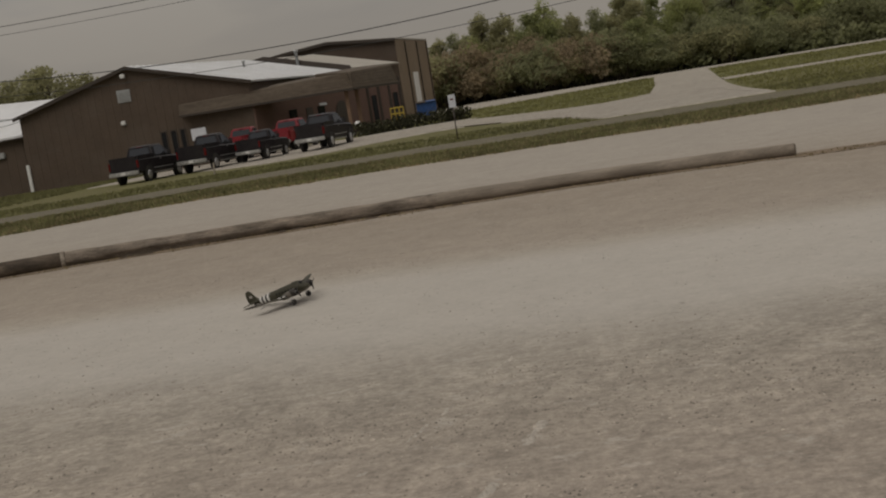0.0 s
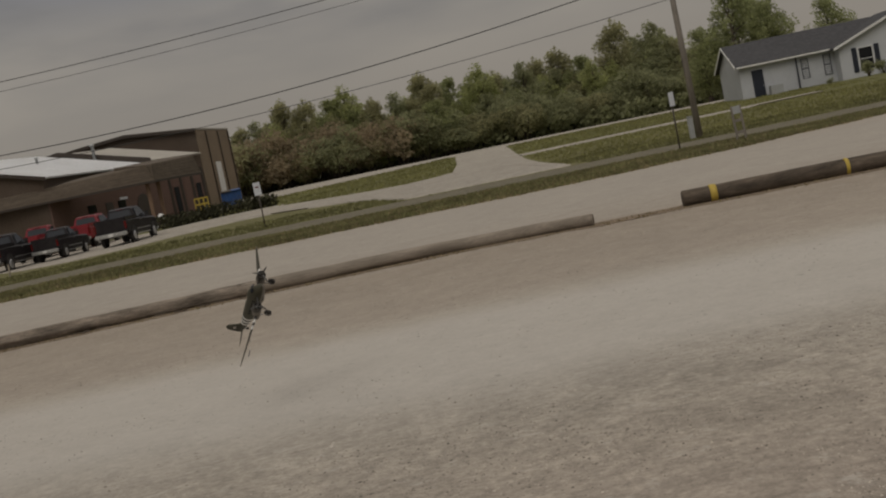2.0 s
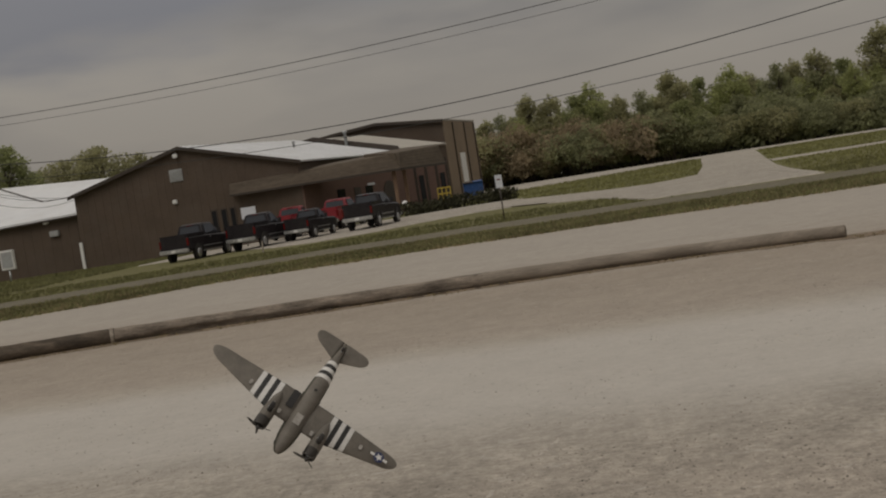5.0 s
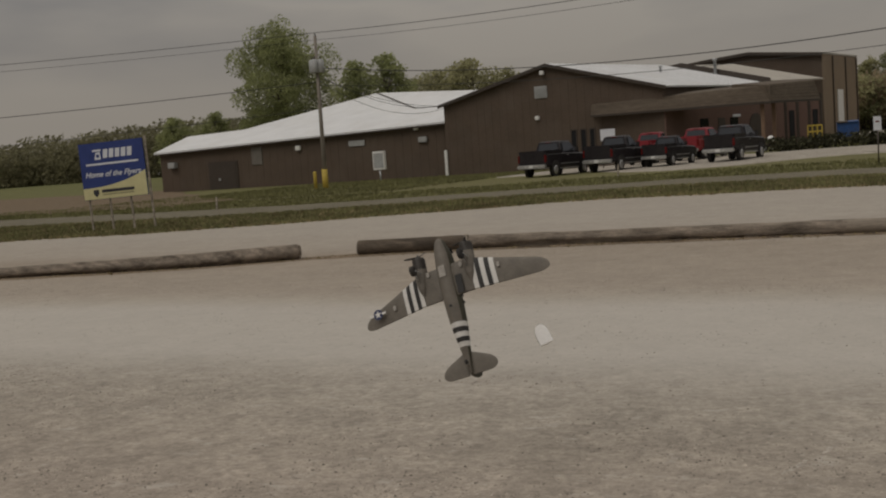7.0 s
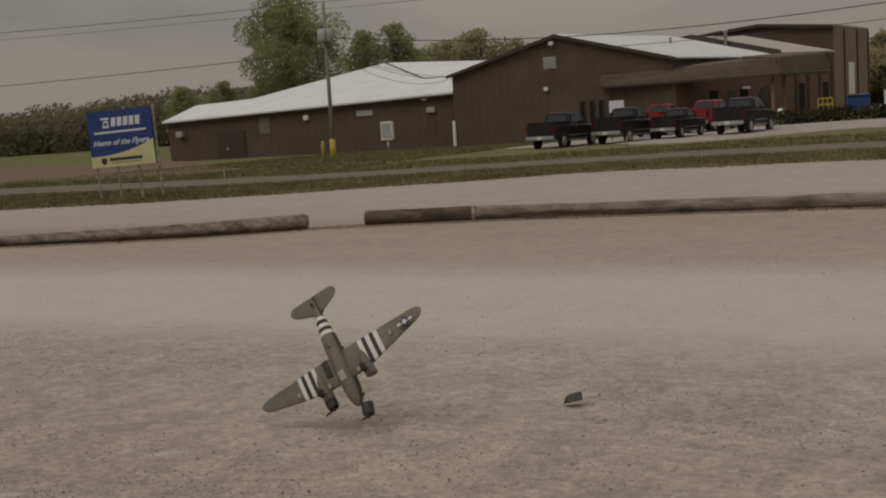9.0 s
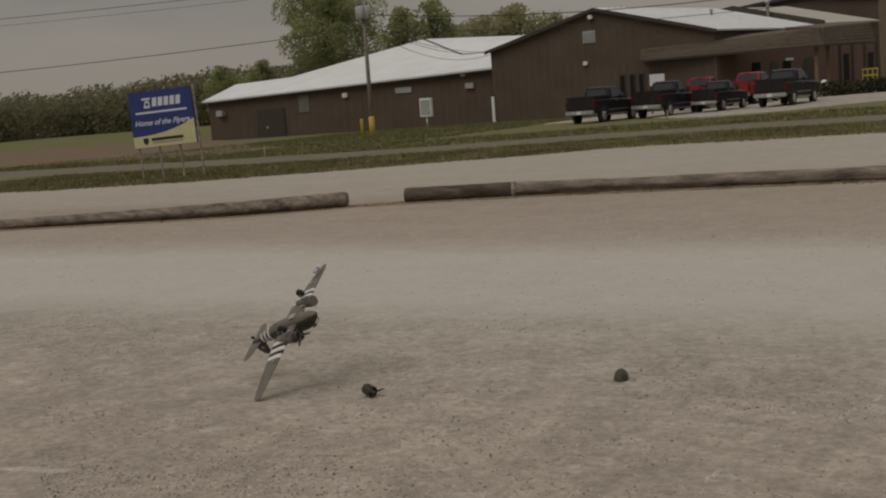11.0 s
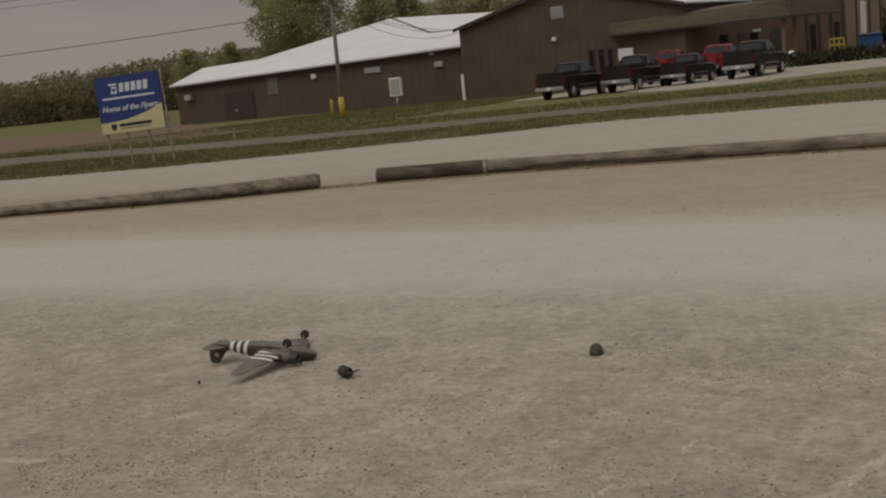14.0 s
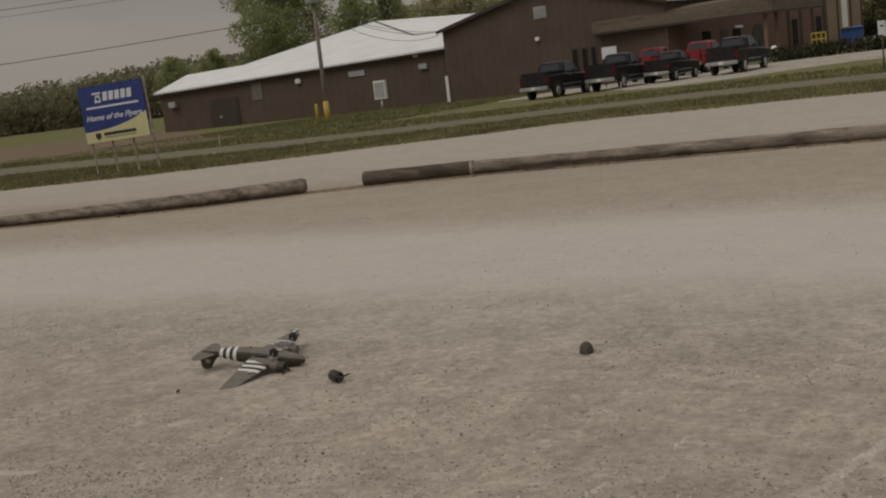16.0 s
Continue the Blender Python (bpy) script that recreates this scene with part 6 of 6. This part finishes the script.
        part("gear_leg", bm, M_STEEL, na)
        bm = bmesh.new()
        tube(bm, [Vector((.085, s * .13 + dy, -.09)) * SPAN for dy in (-.011, -.008, .008, .011)], [.018 * SPAN, .0255 * SPAN, .0255 * SPAN, .018 * SPAN], 18)
        part("wheel", bm, M_TYRE, na, "black rubber wheel")
    bm = bmesh.new()
    cowling(bm)
    bmesh.ops.transform(bm, matrix=pose(.143, .13 * SPAN, -.008), verts=bm.verts)
    part("cowling", bm, M_COWL, ob, "dark engine cowling")
    PROPS.append((propeller(ob, .165, .13 * SPAN, .3), (.165, .13 * SPAN, -.008)))
    boxpart("tail_wheel_strut", ob, M_STEEL, -.405 * SPAN, -.398 * SPAN, -.003, .003, -.012 * SPAN, .012 * SPAN, bevel=0)
    return ob


def build_engine():
    """The right engine, which breaks off: cowling, motor, propeller and wires, axis along x."""
    ob = thing("engine_pod", pose(0, 0, 3), "dark engine cowling with motor and bent propeller, torn off", "engine")
    bm = bmesh.new()
    cowling(bm)
    part("cowling", bm, M_COWL, ob)
    bm = bmesh.new()
    tube(bm, [(-.06, 0, 0), (-.055, 0, 0), (.01, 0, 0), (.022, 0, 0)], [.012, .017, .017, .006], 12)
    part("motor", bm, M_STEEL, ob)
    PROPS.append((propeller(ob, .022, 0, .9), (.022, 0, 0)))
    for k, (dy, dz) in enumerate(((.01, .0), (-.01, .006))):
        bm = bmesh.new()
        tube(bm, [(-.05, dy, dz), (-.065, dy * 1.5, dz + .006), (-.075, dy * 1.2, dz + .012)], .0016, 5)
        part("wire", bm, M_WIRE, ob)
    return ob


def build_hatch():
    """The rounded foam hatch, nose to +x and dome to +z: painted outside, bare white below and at its cut end."""
    ob = thing("cabin_hatch", pose(0, 0, 3), "rounded olive foam hatch with bare white underside", "hatch")
    secs = [(-.050, 1.0), (-.035, 1.0), (-.01, 1.0), (.012, .97), (.030, .88), (.044, .70), (.054, .45), (.060, .12)]
    bm = bmesh.new()
    rings = [[bm.verts.new((x, math.cos(a) * .040 * k, math.sin(a) * .050 * k)) for a in frange(0, math.pi, math.pi / 12)] for x, k in secs]
    for r0, r1 in zip(rings, rings[1:]):
        for k in range(12):
            bm.faces.new((r0[k], r0[k + 1], r1[k + 1], r1[k])).smooth = True
    bm.faces.new(rings[-1])
    bmesh.ops.recalc_face_normals(bm, faces=bm.faces)
    part("shell", bm, M_OLIVE, ob)
    bm = bmesh.new()
    loft_body(bm, [[(x, math.cos(a) * .0388 * k, math.sin(a) * .0485 * k - .0015) for a in frange(0, math.pi, math.pi / 12)] for x, k in [(-.052, 1.0)] + secs[1:-1] + [(.058, .1)]])
    part("foam_core", bm, M_FOAM, ob, "bare white foam underside")
    return ob


def build_tailwheel():
    ob = thing("tail_wheel", pose(0, 0, 3), "small dark tail wheel broken off", "wheel")
    bm = bmesh.new()
    tube(bm, [(0, -.006, 0), (0, -.004, 0), (0, .004, 0), (0, .006, 0)], [.008, .012, .012, .008], 14)
    part("tyre", bm, M_TYRE, ob)
    bm = bmesh.new()
    tube(bm, [(0, 0, .004), (.01, 0, .02), (.024, 0, .028)], .003, 6)
    part("fork", bm, M_STEEL, ob)
    return ob


plane, engine, hatch, tailwheel = build_plane(), build_engine(), build_hatch(), build_tailwheel()


# ---- what moves: seconds, place, turn ----
PLANE = [
    (0, -2.524, 10.210, 0.119, 5.4, -14.1, -20.5),
    (0.5, -2.084, 9.737, 0.224, 9.6, -18.5, -21.9),
    (1, -1.528, 9.002, 0.425, 25.1, -28.4, -38.4),
    (1.5, -1.093, 8.586, 0.629, 45.0, -33.6, -52.1),
    (2, -0.816, 8.450, 0.805, 63.0, -32.0, -66.3),
    (2.5, -0.627, 7.882, 0.975, 72.4, -26.8, -74.8),
    (3, -0.522, 7.539, 1.105, 80.4, -19.4, -85.5),
    (3.5, -0.538, 6.843, 1.205, 89.5, -6.7, -101.3),
    (4, -0.742, 6.331, 1.164, 99.2, 5.9, -112.1),
    (4.5, -0.984, 5.684, 1.040, 104.9, 18.9, -119.1),
    (5, -1.487, 5.193, 0.654, 123.5, 35.3, -122.3),
    (5.2, -1.870, 5.350, 0.313, 123.7, 48.2, -127.6),
    (5.5, -1.959, 5.303, 0.534, 162.5, 59.7, -83.6),
    (5.85, -2.063, 5.248, 0.736, -145.8, 43.0, -24.6),
    (6.2, -2.168, 5.194, 0.876, -129.6, 2.2, 3.7),
    (6.5, -2.257, 5.147, 0.947, -132.3, -37.8, 24.4),
    (6.8, -2.346, 5.101, 0.974, -173.0, -68.1, 77.0),
    (7.05, -2.421, 5.062, 0.961, 122.9, -61.2, 149.0),
    (7.3, -2.495, 5.023, 0.918, 105.5, -41.1, 173.8),
    (7.5, -2.555, 4.992, 0.860, 101.6, -25.0, -176.3),
    (8, -2.719, 4.976, 0.707, 93.1, 26.0, -175.2),
    (8.5, -2.898, 5.064, 0.487, 83.4, 64.3, -173.8),
    (9, -3.145, 5.130, 0.337, -128.1, 50.6, -26.2),
    (9.2, -3.267, 5.126, 0.417, -120.3, 32.1, -22.9),
    (9.9, -3.519, 5.238, 0.444, -126.7, 13.3, -20.9),
    (10.6, -3.770, 5.350, 0.420, -133.5, -5.1, -16.9),
    (11.3, -4.022, 5.462, 0.343, -142.3, -22.9, -10.3),
    (12, -4.098, 5.614, 0.230, -153.5, -17.1, 10.8),
    (12.5, -4.065, 5.665, 0.136, -166.9, 0.6, 12.9),
    (13, -4.171, 5.812, 0.046, 176.4, 8.8, 14.0),
    (13.5, -4.060, 5.665, 0.050, 172.0, 10.8, 12.5),
    (14, -4.010, 5.595, 0.060, 177.8, 10.2, 9.8),
    (14.5, -4.015, 5.590, 0.063, -174.1, 9.8, 7.8),
    (15, -4.015, 5.590, 0.063, -174.1, 9.8, 7.8),
    (16, -4.015, 5.590, 0.063, -174.1, 9.8, 7.8),
]


def motions():
    fly = [(r[0], pose(*r[1:])) for r in PLANE]
    at = dict(fly)

    def between(m0, m1, f):
        return m0.to_quaternion().slerp(m1.to_quaternion(), f).to_matrix().to_4x4()
    # on its nose the plane turns, stops short, and turns on
    for t, f, spot in ((8.7, .52, (-3.06, 5.15, .33)), (8.8, .70, (-3.12, 5.15, .285)), (8.9, .73, (-3.115, 5.14, .275))):
        fly.append((t, Matrix.Translation(spot) @ between(at[8.5], at[9], f)))
    fly.sort(key=lambda r: r[0])
    walk(plane, fly)
    # the hatch rides on the cabin roof, then is thrown off, tumbles and rolls
    on_roof = pose(.11, 0, .022)
    rows = [(t, m @ on_roof) for t, m in fly if t <= 5.2]
    held, upright = rows[-1][1], pose(0, 0, 0, 4, -112, -66)
    for t, f, spot in ((5.5, .17, (-1.9, 5.35, .55)), (5.85, .34, (-1.95, 5.42, .78)), (6.2, .5, (-2.0, 5.5, .88)), (6.6, .68, (-2.08, 5.58, .82)), (7.0, .85, (-2.15, 5.68, .6))):
        rows.append((t, Matrix.Translation(spot) @ between(held, upright, f)))
    end_on, side_on = pose(0, 0, 0, 0, -164, -70), pose(0, 0, 0, 8, -4, 172)
    rows += [(7.3, pose(-2.19, 5.72, .385, 4, -116, -64)), (7.5, pose(-2.185, 5.75, .305, 10, -122, -80)),
             (7.75, Matrix.Translation((-2.21, 5.78, .16)) @ between(pose(0, 0, 0, 10, -122, -80), end_on, .5)), (8.0, Matrix.Translation((-2.229, 5.80, .06)) @ end_on),
             (8.25, Matrix.Translation((-2.19, 5.815, .05)) @ between(end_on, side_on, .5)),
             (8.5, Matrix.Translation((-2.13, 5.823, .028)) @ side_on), (8.75, pose(-2.12, 5.845, .030, 8, -2, 182)), (9.0, pose(-2.10, 5.863, .026, 16, 10, 200)), (9.2, pose(-2.11, 5.88, .030, 12, 24, 205)),
             (9.7, pose(-2.095, 5.9, .012, 4, 8, 235)), (10.4, pose(-2.09, 5.91, .006, 2, 3, 268)), (11.3, pose(-2.09, 5.91, .003, 0, 0, 288)), (16.0, pose(-2.092, 5.912, .003, 0, 0, 288))]
    walk(hatch, rows)
    # the right engine stays on its nacelle until the second blow
    on_wing = pose(.143, -.13 * SPAN, -.008)
    rows = [(t, m @ on_wing) for t, m in fly if t <= 8.7]
    rows += [(8.8, pose(-2.93, 5.10, .15, 40, 55, -50)), (8.9, pose(-2.95, 5.09, .135, 35, 58, -50)), (9.0, pose(-2.965, 5.06, .135, 30, 60, -50)), (9.1, pose(-3.02, 5.08, .10, 25, 45, -35)), (9.2, pose(-3.12, 5.20, .045, 20, 30, -20)),
             (9.9, pose(-3.30, 5.29, .05, 30, 20, -22)), (11.3, pose(-3.355, 5.277, .034, 35, 6, -24)), (16.0, pose(-3.358, 5.279, .034, 35, 6, -24))]
    walk(engine, rows)
    # the tail wheel comes off as the plane settles on its back
    on_tail = pose(-.40 * SPAN, 0, -.012 * SPAN)
    rows = [(t, m @ on_tail) for t, m in fly if t <= 12.0]
    rows += [(12.5, pose(-4.35, 5.15, .03, 20, 30, 0)), (13.0, pose(-4.175, 5.049, .012, 90, 20, 60)), (14.0, pose(-4.225, 5.05, .012, 90, 80, 60)), (15.0, pose(-4.267, 5.05, .012, 90, 110, 60)), (16.0, pose(-4.295, 5.03, .012, 90, 150, 60))]
    walk(tailwheel, rows)
    # propellers turn until they strike
    for (ob, place), stop in zip(PROPS, (9.0, 5.2)):
        rows, a = [], 0.0
        for k in range(33):
            t = k * .5
            rows.append((t, pose(*place, a, 0, 0)))
            a += 80 if t < stop else 0
        walk(ob, rows)


motions()
